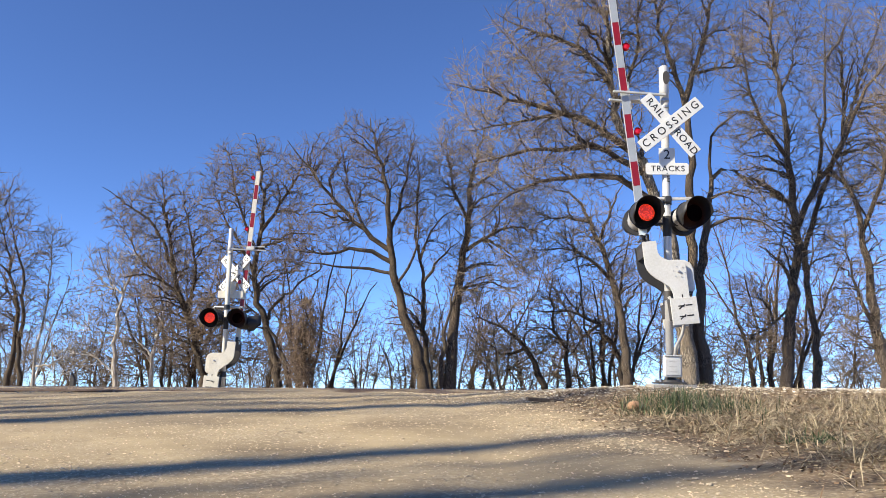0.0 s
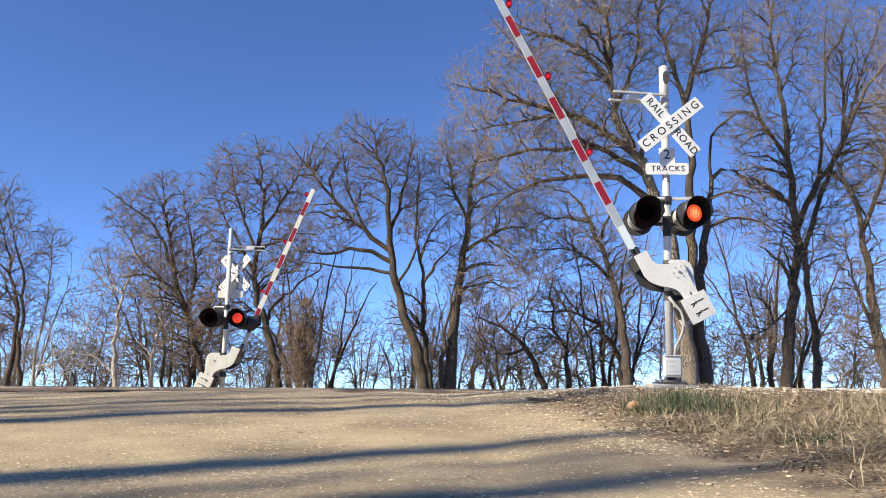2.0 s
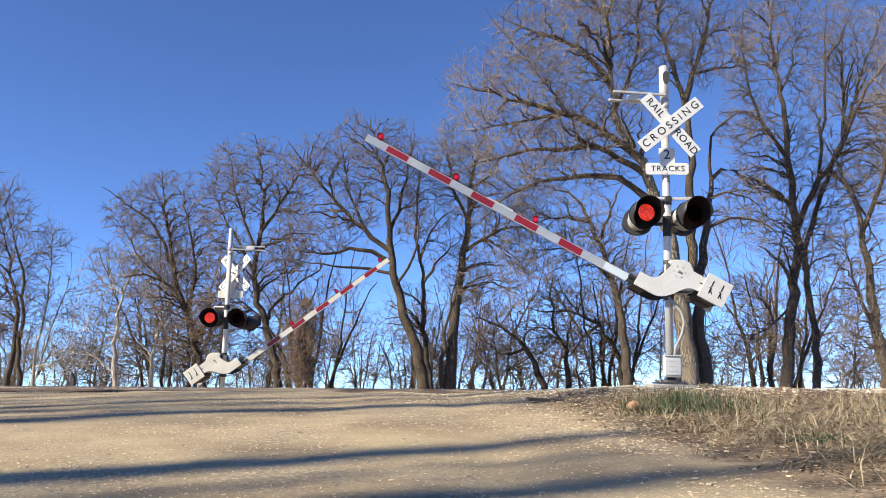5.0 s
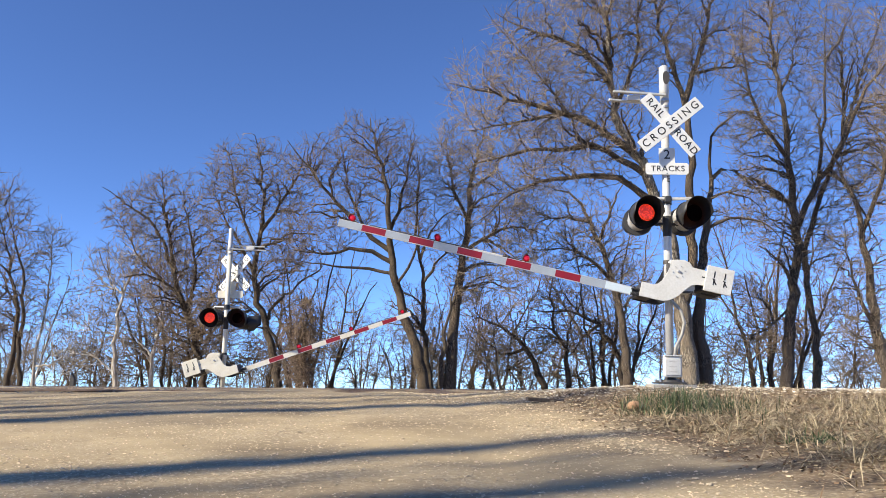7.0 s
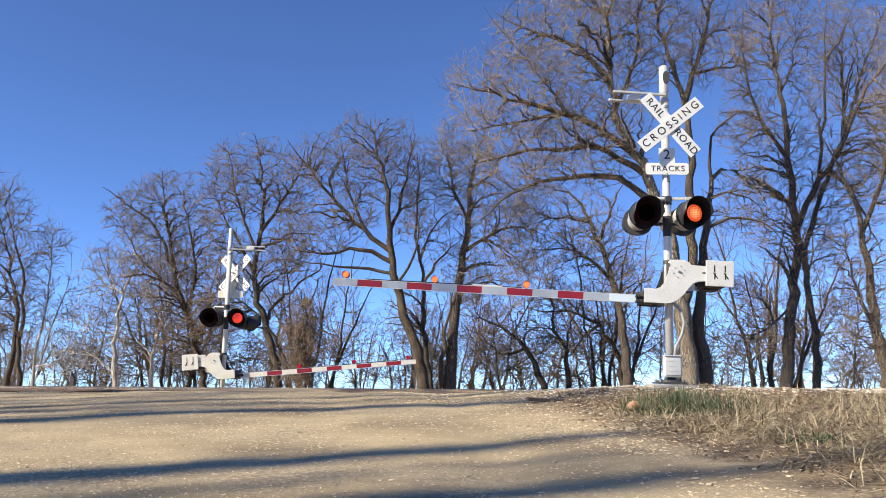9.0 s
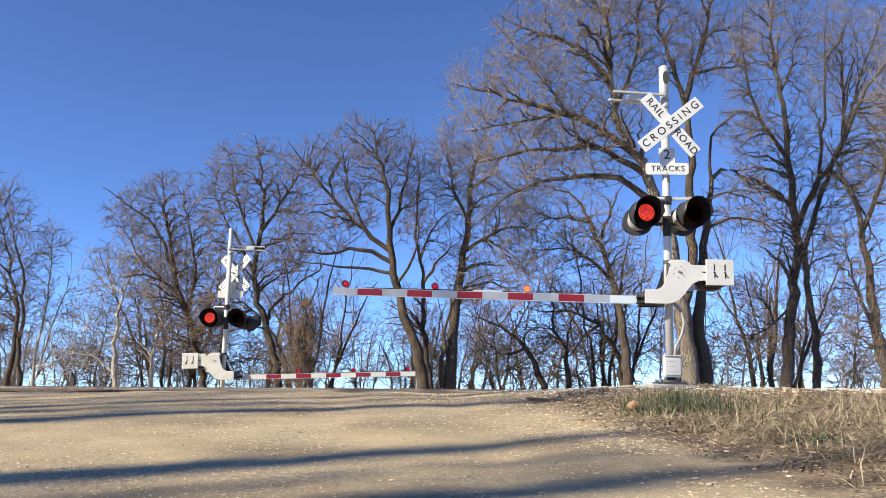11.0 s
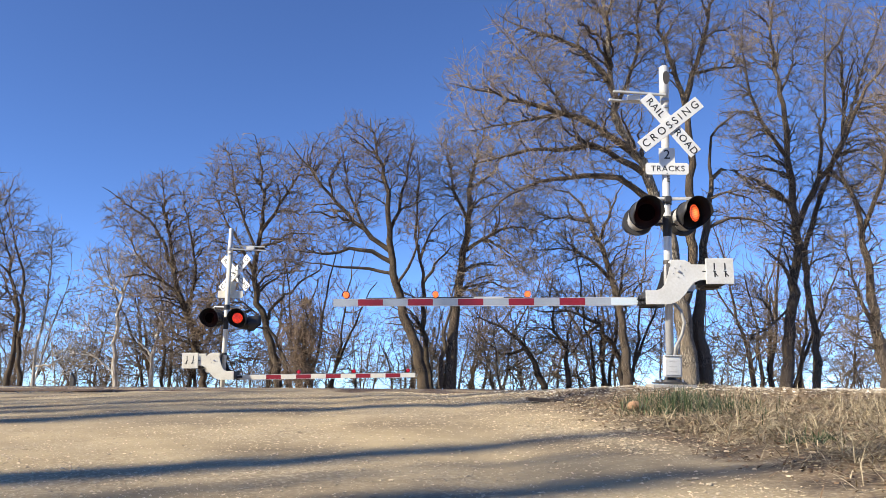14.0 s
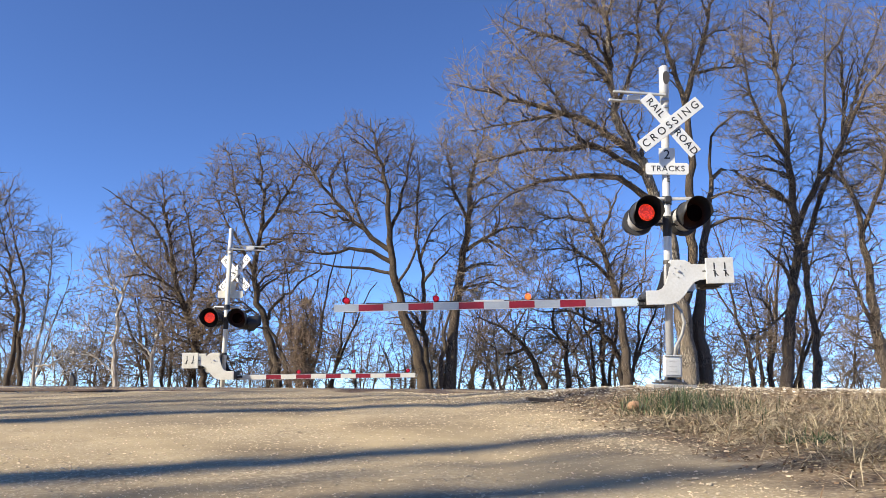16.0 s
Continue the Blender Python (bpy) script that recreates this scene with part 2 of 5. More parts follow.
def array_mesh(name, verts, quads, mat, parent=None, smooth=True):
    """A mesh object from numpy arrays of points and of faces with a fixed number of corners."""
    verts, quads = np.asarray(verts, np.float32), np.asarray(quads, np.int32)
    me = bpy.data.meshes.new(name)
    corners = quads.shape[1]
    me.vertices.add(len(verts))
    me.vertices.foreach_set("co", verts.ravel())
    me.loops.add(quads.size)
    me.loops.foreach_set("vertex_index", quads.ravel())
    me.polygons.add(len(quads))
    me.polygons.foreach_set("loop_start", np.arange(0, quads.size, corners, dtype=np.int32))
    me.polygons.foreach_set("use_smooth", np.full(len(quads), smooth))
    me.update(calc_edges=True)
    me.validate()
    me.materials.append(mat)
    ob = new(name, me)
    ob.parent = parent
    return ob


def box(bm, size, at=(0, 0, 0), turn=(0, 0, 0), bevel=0.0):
    made = bmesh.ops.create_cube(bm, size=1, matrix=pose(*at, *turn) @ Matrix.Diagonal((*size, 1)))
    if bevel:
        edges = {e for v in made["verts"] for e in v.link_edges}
        bmesh.ops.bevel(bm, geom=list(edges), offset=bevel, segments=2, affect="EDGES", profile=0.5)


def tube(bm, points, radius, sides=10, caps=True):
    """A round bar along points; radius is one number or one for each point."""
    rings = []
    points = [Vector(p) for p in points]
    side = None
    for i, p in enumerate(points):
        along = (points[min(i + 1, len(points) - 1)] - points[max(i - 1, 0)]).normalized()
        if side is None:
            side = along.orthogonal().normalized()
        side = (side - along * side.dot(along)).normalized()
        up = along.cross(side)
        r = radius[i] if isinstance(radius, (list, tuple)) else radius
        rings.append([bm.verts.new(p + (side * math.cos(a) + up * math.sin(a)) * r)
                      for a in (2 * math.pi * k / sides for k in range(sides))])
    for a, b in zip(rings, rings[1:]):
        for k in range(sides):
            bm.faces.new((a[k], a[(k + 1) % sides], b[(k + 1) % sides], b[k]))
    if caps:
        bm.faces.new(rings[0][::-1])
        bm.faces.new(rings[-1])


def slab(bm, outline, y0, y1, bevel=0.0):
    """A plate whose outline (x, z) is pushed from y0 to y1."""
    front = [bm.verts.new((x, y0, z)) for x, z in outline]
    face = bm.faces.new(front)
    made = bmesh.ops.extrude_face_region(bm, geom=[face])
    for v in [v for v in made["geom"] if isinstance(v, bmesh.types.BMVert)]:
        v.co.y = y1
    bmesh.ops.recalc_face_normals(bm, faces=bm.faces)
    if bevel:
        edges = [e for e in bm.edges if e.calc_face_angle(0) > 0.6]
        bmesh.ops.bevel(bm, geom=edges, offset=bevel, segments=2, affect="EDGES")


def lettering(name, text, size, m, parent, mat=LETTER, spacing=1.1):
    """Text in the built-in font as a thin raised mesh, centred on m; it reads from the side that m's z axis points to."""
    curve = bpy.data.curves.new(name, "FONT")
    curve.body, curve.size, curve.align_x, curve.align_y = text, size, "CENTER", "CENTER"
    curve.extrude, curve.space_character, curve.offset = 0.001, spacing, 0.006 * size
    temp = bpy.data.objects.new(name, curve)
    me = bpy.data.meshes.new_from_object(temp)
    bpy.data.objects.remove(temp)
    me.materials.clear()
    me.materials.append(mat)
    ob = new(name, me)
    ob.parent = parent
    ob.matrix_basis = m
    return ob


def thing(name, m, label, category, group=""):
    ob = new(name)
    ob.matrix_basis = m
    ob.empty_display_size = 0.2
    return tagged(ob, label, category, group)


# ---- ground ----


def ground_height(x, y):
    """The road climbs to the tracks, crosses them level and falls away behind; a low bank lies beside it."""
    x, y = np.asarray(x, float), np.asarray(y, float)
    level = -0.11
    z = level - 0.048 * np.maximum(13.2 - np.maximum(y, -3), 0)
    ease = np.clip((y - 11.6) / 3.2, 0, 1)
    z = np.where((y > 11.6) & (y < 14.8), level - 0.0768 * (1 - ease) ** 2, z)
    fall = np.clip((y - 19.5) / 3.5, 0, 1)
    z = z - 1.1 * fall * fall * (3 - 2 * fall) - 0.016 * np.maximum(y - 23, 0)
    edge = 2.35 - 0.13 * y
    off = np.clip((x - edge) / 2.2, 0, 1)
    off = off * off * (3 - 2 * off)
    bank = off * np.clip((17 - y) / 5, 0, 1) * np.clip((y - 1) / 4, 0, 1)
    z = z + (0.09 + 0.075 * np.clip((y - 9) / 4, 0, 1)) * bank 
    left = np.clip((-4.0 - x) / 4, 0, 1) * np.clip((17 - y) / 4, 0, 1)
    z = z - 0.1 * left
    z = z + 0.004 * np.sin(2.1 * x + 0.8 * y) + 0.003 * np.sin(3.7 * y - 1.3 * x) + 0.012 * bank * np.sin(5.3 * x + 1.1 * y) * np.sin(4.1 * y)
    z = z - 0.018 * np.exp(-((x + 0.9 + 0.05 * y) / 0.35) ** 2) - 0.018 * np.exp(-((x - 0.75 + 0.05 * y) / 0.35) ** 2)
    z = z + 0.045 * np.exp(-((x - 3.9) / 1.3) ** 2 - ((y - 13.1) / 0.8) ** 2)
    for fx, fy, ph, size in ((2.3, 1.7, 0.3, 0.007), (-1.9, 2.9, 1.1, 0.007), (4.7, 3.1, 2.0, 0.005), (-5.3, 6.1, 0.7, 0.004), (9.1, -7.3, 1.9, 0.003), (12.7, 11.3, 0.2, 0.002)):
        z = z + size * (0.45 + 1.6 * bank) * np.sin(fx * x + fy * y + ph + 1.3 * np.sin(0.7 * fx * y - 0.4 * fy * x))
    return z


def axis(low, high, step, reach, growth=1.25):
    inner = np.arange(low, high + step / 2, step)
    outer, gap, at = [], step, 0.0
    while at < reach:
        gap *= growth
        at += gap
        outer.append(at)
    outer = np.array(outer)
    return np.concatenate([low - outer[::-1], inner, inner[-1] + outer])


gx, gy = axis(-6, 8, 0.11, 3000), axis(3, 24, 0.11, 3000)
mx, my = np.meshgrid(gx, gy)
verts = np.stack([mx.ravel(), my.ravel(), ground_height(mx, my).ravel()], 1)
rows, cols = mx.shape
i = (np.arange(rows - 1)[:, None] * cols + np.arange(cols - 1)[None]).ravel()
ground = array_mesh("ground", verts, np.stack([i, i + 1, i + 1 + cols, i + cols], 1), GROUND)
tagged(ground, "pale gravel road rising over a crossing, brown soil beside", "ground", kind="structure")


def build_tracks():
    """Two tracks across the road, their railheads level with it, on ties in gravel."""
    for y in (15.6, 18.6):
        track = thing("railway_track", pose(-1, y, 0), "rusty steel railway track on dark wooden ties", "railway track", "tracks")
        z = float(ground_height(-1, y))
        for dy in (-0.7175, 0.7175):
            bm = bmesh.new()
            slab(bm, [(-0.07, -0.17), (0.07, -0.17), (0.07, -0.155), (0.012, -0.13), (0.012, -0.05), (0.036, -0.035),
                      (0.036, -0.008), (-0.036, -0.008), (-0.036, -0.035), (-0.012, -0.05), (-0.012, -0.13), (-0.07, -0.155)], -45, 45)
            rail = part("rail", bm, RAIL, track)
            rail.matrix_basis = pose(0, dy, z + 0.012, 0, 0, 90)
        bm = bmesh.new()
        for k in range(-60, 61):
            box(bm, (0.22, 2.6, 0.18), (k * 0.55, 0, z - 0.27))
        part("ties", bm, TIE, track)["kind"] = "stuff"


build_tracks()

# ---- the crossing signals ----


def lamp_unit(parent, at, turn, lit, rear=False, shell=ALUMINIUM):
    """A flasher: silver housing, black backing disc, deep hood cut away below, and a lit face that turns away when dark."""
    unit = new("flashing_lamp")
    unit.parent = parent
    unit.matrix_basis = pose(*at, 0, 0, turn)
    tagged(unit, "round black flashing lamp with a deep hood")
    bm = bmesh.new()
    tube(bm, [(0, 0.30, 0), (0, 0.285, 0), (0, 0.2, 0), (0, 0.06, 0), (0, 0.03, 0)], [0.08, 0.13, 0.165, 0.175, 0.18], 24)
    part("housing", bm, shell, unit, "silver lamp housing" if shell is ALUMINIUM else "black lamp housing", True)
    bm = bmesh.new()
    tube(bm, [(0, 0.03, 0), (0, 0.0, 0)], [0.225, 0.23] if not rear else [0.25, 0.255], 40)
    part("backing_disc", bm, BLACK, unit)
    bm = bmesh.new()
    rings = []
    for k in range(49):
        a = 2 * math.pi * k / 48
        low = max(0.0, -math.cos(a))
        reach = 0.33 - 0.25 * low ** 0.8 - (0.07 if low > 0.75 else 0)
        c, s = math.sin(a), math.cos(a)
        rings.append([bm.verts.new((c * r, -y, s * r)) for r, y in
                      ((0.218, 0.0), (0.235, reach * 0.5), (0.258, reach), (0.251, reach), (0.228, reach * 0.5), (0.212, 0.0))])
    for a, b in zip(rings, rings[1:]):
        for j in range(5):
            f = bm.faces.new((a[j], b[j], b[j + 1], a[j + 1]))
            f.material_index = int(j > 2)
    bmesh.ops.remove_doubles(bm, verts=bm.verts, dist=1e-5)
    part("hood", bm, [BLACK, SOOT], unit, "deep black visor", True)
    bm = bmesh.new()
    tube(bm, [(0, -0.004, 0), (0, -0.006, 0)], [0.211, 0.21], 40)
    part("lining", bm, SOOT, unit)
    bm = bmesh.new()
    tube(bm, [(0, 0.012, 0), (0, -0.006, 0), (0, -0.018, 0), (0, -0.024, 0)], [0.142, 0.142, 0.11, 0.05], 36)
    for f in bm.faces:
        f.material_index = 0 if f.calc_center_median().y < -0.001 else 1
    face = part("lit_face", bm, [lit, DEADLENS], unit, "glowing lamp face")
    face.matrix_basis = pose(0, -0.165, 0)
    return unit, face


def crossbuck(parent, at, tilt, back):
    sign = new("crossbuck")
    sign.parent = parent
    sign.matrix_basis = pose(*at, 0, tilt, 3.7 if not back else -24)
    tagged(sign, "white crossed boards lettered railroad crossing")
    flip = -1 if back else 1
    for angle, y in ((44.5, -0.022), (-44.5, 0.0)):
        bm = bmesh.new()
        box(bm, (1.3, 0.012, 0.23), bevel=0.004)
        board = part("blade", bm, SIGNWHITE, sign)
        board.matrix_basis = pose(0, y * flip, 0, 0, -angle * flip, 0)
        words = (("CROSSING", 0.0),) if angle > 0 else (("RAIL", -0.385), ("ROAD", 0.39))
        for word, x in words:
            seat = pose(-x, 0.0078, 0.0, 90, 0, 180) if back else pose(x, -0.0078, 0.0, 90, 0, 0)
            lettering("lettering", word, 0.185 if x == 0 else 0.172, seat, board, spacing=1.5 if x == 0 else 1.14)
    for dx in (-0.03, 0.03):
        bm = bmesh.new()
        tube(bm, [(dx, -0.036, 0), (dx, 0.24, 0)], 0.009, 8)
        part("bolt", bm, STEEL, sign)
    return sign


def tracks_plate(parent, at, lettered, paint):
    """The plate under the crossbuck in the shape of an upside-down T, with the number of tracks."""
    bm = bmesh.new()
    w, s, low, mid, top = 0.36, 0.135, -0.105, 0.1, 0.36
    slab(bm, [(-w, low + 0.03), (-w + 0.03, low), (w - 0.03, low), (w, low + 0.03), (w, mid - 0.03), (w - 0.03, mid), (s, mid),
              (s, top), (-s, top), (-s, mid), (-w + 0.03, mid), (-w, mid - 0.03)], -0.004, 0.004, 0.0015)
    plate = part("tracks_plate", bm, paint, parent, "white plate for the number of tracks")
    plate.matrix_basis = pose(*at)
    if lettered:
        lettering("lettering", "2", 0.23, pose(0, -0.0062, 0.24, 90, 0, 0), plate)
        lettering("lettering", "TRACKS", 0.14, pose(0.01, -0.0062, -0.005, 90, 0, 0), plate, spacing=1.15)
        bm = bmesh.new()
        tube(bm, [(0, -0.004, -0.085), (0, -0.009, -0.085)], 0.009, 8)
        part("bolt", bm, LETTER, plate)


# side plate of the gate, hub at the origin, the arm towards -x
S_PLATE = [(-0.55, -0.30), (-0.36, -0.30), (-0.29, -0.27), (-0.235, -0.2), (-0.195, -0.1), (-0.165, 0.0), (-0.15, 0.075), (-0.12, 0.112), (-0.06, 0.125),
           (0.5, 0.115), (0.5, -0.13), (0.33, -0.145), (0.24, -0.18), (0.16, -0.27), (0.08, -0.38), (0.0, -0.46), (-0.08, -0.51), (-0.17, -0.535), (-0.55, -0.535)]


def gate(parent, at, length, paint, far):
    """The moving part: two side plates on a hub, counterweights behind, and the striped arm."""
    swing = new("gate")
    swing.parent = parent
    swing.matrix_basis = pose(*at)
    tagged(swing, "swinging gate with a red and white striped arm")
    for y in ((-0.25, 0.42) if not far else (-0.42, 0.25)):
        bm = bmesh.new()
        slab(bm, S_PLATE, y - 0.02, y + 0.02, 0.004)
        shown = (y > 0) == far
        part("side_plate", bm, paint if shown else BLACK, swing, "white curved steel side plate" if shown else "black curved steel side plate")
        out = -1 if y < 0 else 1
        for k in range(6):
            a = math.pi / 3 * k + 0.3
            bm = bmesh.new()
            tube(bm, [(0.095 * math.cos(a), y + 0.02 * out, 0.095 * math.sin(a)), (0.095 * math.cos(a), y + 0.032 * out, 0.095 * math.sin(a))], 0.008, 6)
            part("bolt", bm, STEEL, swing)
        bm = bmesh.new()
        tube(bm, [(0, y + 0.02 * out, 0), (0, y + 0.045 * out, 0)], [0.024, 0.018], 12)
        part("hub_nut", bm, STEEL, swing)
        bm = bmesh.new()
        box(bm, (0.44, 0.05, 0.425), (0.65, y + 0.035 * out, 0.0), bevel=0.006)
        weight = part("counterweight", bm, paint, swing, "square white counterweight")
        for dx in (-0.09, 0.08):
            for size, off, lean in (((0.02, 0.004, 0.11), (dx, 0.075), 0), ((0.02, 0.004, 0.1), (dx + 0.005, -0.05), 0),
                                    ((0.018, 0.004, 0.085), (dx + 0.028, -0.055), -38), ((0.05, 0.004, 0.018), (dx, -0.005), 20)):
                bm = bmesh.new()
                box(bm, size, (0.65 + off[0], y + 0.0615 * out, off[1]), (0, lean, 0))
                part("slot", bm, LETTER, weight)
        bm = bmesh.new()
        box(bm, (0.11, 0.006, 0.018), (0.43, y + 0.022 * out, 0.0))
        part("slot", bm, LETTER, swing)
    bm = bmesh.new()
    box(bm, (0.36, 0.44, 0.3), (0.6, 0.08 if not far else -0.08, -0.06), bevel=0.02)
    part("inner_weight", bm, DARKIRON, swing, "dark iron weight between the plates")
    bm = bmesh.new()
    box(bm, (0.24, 0.36, 0.08), (0.6, 0.2 if not far else -0.2, -0.2), bevel=0.015)
    part("lower_weight", bm, DARKIRON, swing, "dark weight hung under the plates")
    bm = bmesh.new()
    mid = 0.085 if not far else -0.085
    box(bm, (0.2, 0.63, 0.05), (-0.42, mid, -0.49), bevel=0.006)
    box(bm, (0.05, 0.63, 0.2), (-0.53, mid, -0.42), bevel=0.006)
    part("cross_brace", bm, DARKIRON, swing)
    bm = bmesh.new()
    tube(bm, [(0.0, mid - 0.33, 0.0), (0.0, mid + 0.33, 0.0)], 0.045, 12)
    part("axle", bm, DARKIRON, swing)
    for off in (-0.045, 0.045):
        bm = bmesh.new()
        coil = [(-0.545 - 0.14 * k / 48, -0.2 + 0.028 * math.cos(k * 0.8), -0.47 + off + 0.028 * math.sin(k * 0.8)) for k in range(49)]
        tube(bm, coil, 0.009, 6)
        part("spring", bm, BLACK, swing, "black coil spring of the arm's breakaway joint")
    bm = bmesh.new()
    box(bm, (0.2, 0.07, 0.07), (-0.6, -0.1, -0.46), bevel=0.01)
    tube(bm, [(-0.6, -0.13, -0.53), (-0.6, 0.05, -0.53)], 0.02, 8)
    part("arm_clamp", bm, DARKIRON, swing)
    # the arm in bands, from the joint out to the tip
    band = (length - 0.44) / 11
    inner, depth, high = (-0.67, -0.16, -0.475) if not far else (-0.5, -0.16, -0.47)
    x = inner
    for k in range(12):
        width = 0.44 if k == 0 else band
        taper0, taper1 = 0.128 - 0.012 * (inner - x) / length, 0.128 - 0.012 * (inner - x + width) / length
        bm = bmesh.new()
        vs = [bm.verts.new(p) for p in ((x, depth - 0.022, high - taper0 / 2), (x, depth - 0.022, high + taper0 / 2),
                                        (x - width + 0.001, depth - 0.022, high + taper1 / 2), (x - width + 0.001, depth - 0.022, high - taper1 / 2))]
        made = bmesh.ops.extrude_face_region(bm, geom=[bm.faces.new(vs)])
        for v in [v for v in made["geom"] if isinstance(v, bmesh.types.BMVert)]:
            v.co.y = depth + 0.022
        bmesh.ops.recalc_face_normals(bm, faces=bm.faces)
        bmesh.ops.bevel(bm, geom=[e for e in bm.edges if abs((e.verts[0].co - e.verts[1].co).x) > 0.2], offset=0.006, segments=2, affect="EDGES")
        red = k % 2 == 0 and k > 0
        part("arm_band", bm, RED if red else CREAM if far else PALE if k == 0 else SILVER, swing, "red reflective band" if red else "pale reflective band")
        for edge in (-1, 1):
            bm = bmesh.new()
            box(bm, (width - 0.002, 0.046, 0.008), (x - width / 2, depth, high + edge * (taper0 + taper1) / 4))
            part("edge_trim", bm, ALUMINIUM, swing)
        x -= width
    tip = x
    bm = bmesh.new()
    tube(bm, [(tip + 0.55, depth + 0.01, high + 0.074), (tip + 1.8, depth + 0.012, high + 0.078), (tip + 3.2, depth + 0.01, high + 0.076)], 0.009, 6)
    part("cable", bm, BLACK, swing, "black lamp cable along the arm")
    bm = bmesh.new()
    box(bm, (0.5, 0.03, 0.022), (tip + 2.62, depth, high + 0.078), bevel=0.004)
    part("splice_bar", bm, WHITE, swing)
    lamps = []
    for dx in (0.21, 1.73, 3.27):
        lamp = new("arm_lamp")
        lamp.parent = swing
        lamp.matrix_basis = pose(tip + dx, depth, high + 0.13)
        tagged(lamp, "small round red lamp on the gate arm")
        bm = bmesh.new()
        tube(bm, [(0, -0.03, 0), (0, 0.03, 0)], [0.066, 0.066], 20, caps=False)
        tube(bm, [(0, -0.03, 0), (0, 0.03, 0)], [0.055, 0.055], 20, caps=False)
        part("rim", bm, REDLENS, lamp)
        bm = bmesh.new()
        box(bm, (0.05, 0.03, 0.03), (0, 0, -0.075), bevel=0.004)
        part("foot", bm, BLACK, lamp)
        bm = bmesh.new()
        tube(bm, [(0, -0.022, 0), (0, -0.012, 0), (0, 0, 0), (0, 0.012, 0), (0, 0.022, 0)], [0.03, 0.05, 0.054, 0.05, 0.03], 20)
        for f in bm.faces:
            f.material_index = 0 if f.calc_center_median().y < 0 else 1
        face = part("lens", bm, [GLOW_SMALL, REDLENS], lamp, "lamp lens", True)
        lamps.append(face)
    return swing, lamps


def crossing_signal(m, label, heights, arm, paint, far):
    """Mast with crossbuck, plate, four flashing lamps and a swinging gate. Front towards -y, arm towards -x."""
    hub, lamp, plate, buck, top, hook = heights
    signal = thing("crossing_signal", m, label, "crossing signal", "crossing signals")
    bm = bmesh.new()
    tube(bm, [(0, 0, 0.05), (0, 0, top - 0.5)], 0.066, 20)
    part("mast", bm, ALUMINIUM if not far else CREAM, signal, "silver aluminium mast" if not far else "cream-painted mast", True)
    bm = bmesh.new()
    r = 0.084 if not far else 0.062
    tube(bm, [(0, 0, top - 0.66), (0, 0, top - 0.5), (0, 0, top - 0.49), (0, 0, top - 0.03), (0, 0, top)], [0.075, 0.075, r, r, r * 0.7], 20)
    cap = part("mast_cap", bm, ALUMINIUM, signal, "wider silver tube on the mast", True)
    if not far:
        # solid dark plate stands in for the shaded hollow of the tube
        bm = bmesh.new()
        slab(bm, [(0.055 * math.cos(a) * (1.15 if math.sin(a) > 0 else 1), 0.12 * math.sin(a)) for a in [k * math.pi / 12 for k in range(24)]], -0.012, 0.0)
        part("opening_shade", bm, DARKIRON, cap).matrix_basis = pose(0.02, -0.082, top - 0.24)
    for z in (top - 0.62, top - 0.75):
        bm = bmesh.new()
        tube(bm, [(0, 0, z - 0.02), (0, 0, z + 0.02)], 0.078, 20)
        part("collar", bm, STEEL, signal)
    # hook that holds the raised arm
    side = -1
    for dz, y0, y1, reach in ((0.07, -0.1, -0.28, 0.92), (-0.05, 0.05, -0.2, 0.98)):
        bm = bmesh.new()
        tube_len = math.hypot(reach, y1 - y0)
        box(bm, (tube_len, 0.05, 0.035), (side * reach / 2, (y0 + y1) / 2, hook + dz), (0, 0, math.degrees(math.atan2(y0 - y1, reach))), 0.005)
        part("arm_rest", bm, WHITE, signal, "white arm that steadies the raised gate")
    bm = bmesh.new()
    box(bm, (0.22, 0.1, 0.1), (-0.55, -0.12, hook + 0.0), bevel=0.01)
    part("rest_clamp", bm, ALUMINIUM, signal)
    crossbuck(signal, (0.04 if not far else -0.12, -0.24, buck), 5.0 if not far else 0, far)
    tracks_plate(signal, (0.0 if not far else -0.05, -0.1, plate), not far, SIGNWHITE if not far else CREAM)
    # cross arm and lamps
    bm = bmesh.new()
    tube(bm, [(-0.42, -0.12, lamp + 0.27), (-0.4, -0.12, lamp + 0.31), (0, -0.09, lamp + 0.3), (0.38, -0.12, lamp + 0.31), (0.4, -0.12, lamp + 0.27)], 0.027, 10)
    part("cross_arm", bm, ALUMINIUM, signal, "silver pipe that carries the lamps", True)
    bm = bmesh.new()
    tube(bm, [(0, 0, lamp + 0.22), (0, 0, lamp + 0.36)], 0.085, 16)
    box(bm, (0.12, 0.16, 0.1), (0.0, -0.06, lamp + 0.29), bevel=0.02)
    part("lamp_bracket", bm, BLACK, signal)
    # black tube: the mast's dark region, with the lamp's cast shadow coloured in
    bm = bmesh.new()
    tube(bm, [(0, 0, lamp - 0.33), (0, 0, lamp + 0.02)], 0.073, 16)
    part("mast_sleeve_shade", bm, BLACK, signal)
    for dx in (-0.36, 0.36):
        bm = bmesh.new()
        tube(bm, [(0, 0, lamp - 0.1), (dx * 0.5, 0.02, lamp - 0.12), (dx, 0.02, lamp - 0.05)], 0.025, 8)
        tube(bm, [(dx, -0.1, lamp + 0.29), (dx, -0.05, lamp + 0.14)], 0.02, 8)
        part("lamp_strut", bm, BLACK, signal)
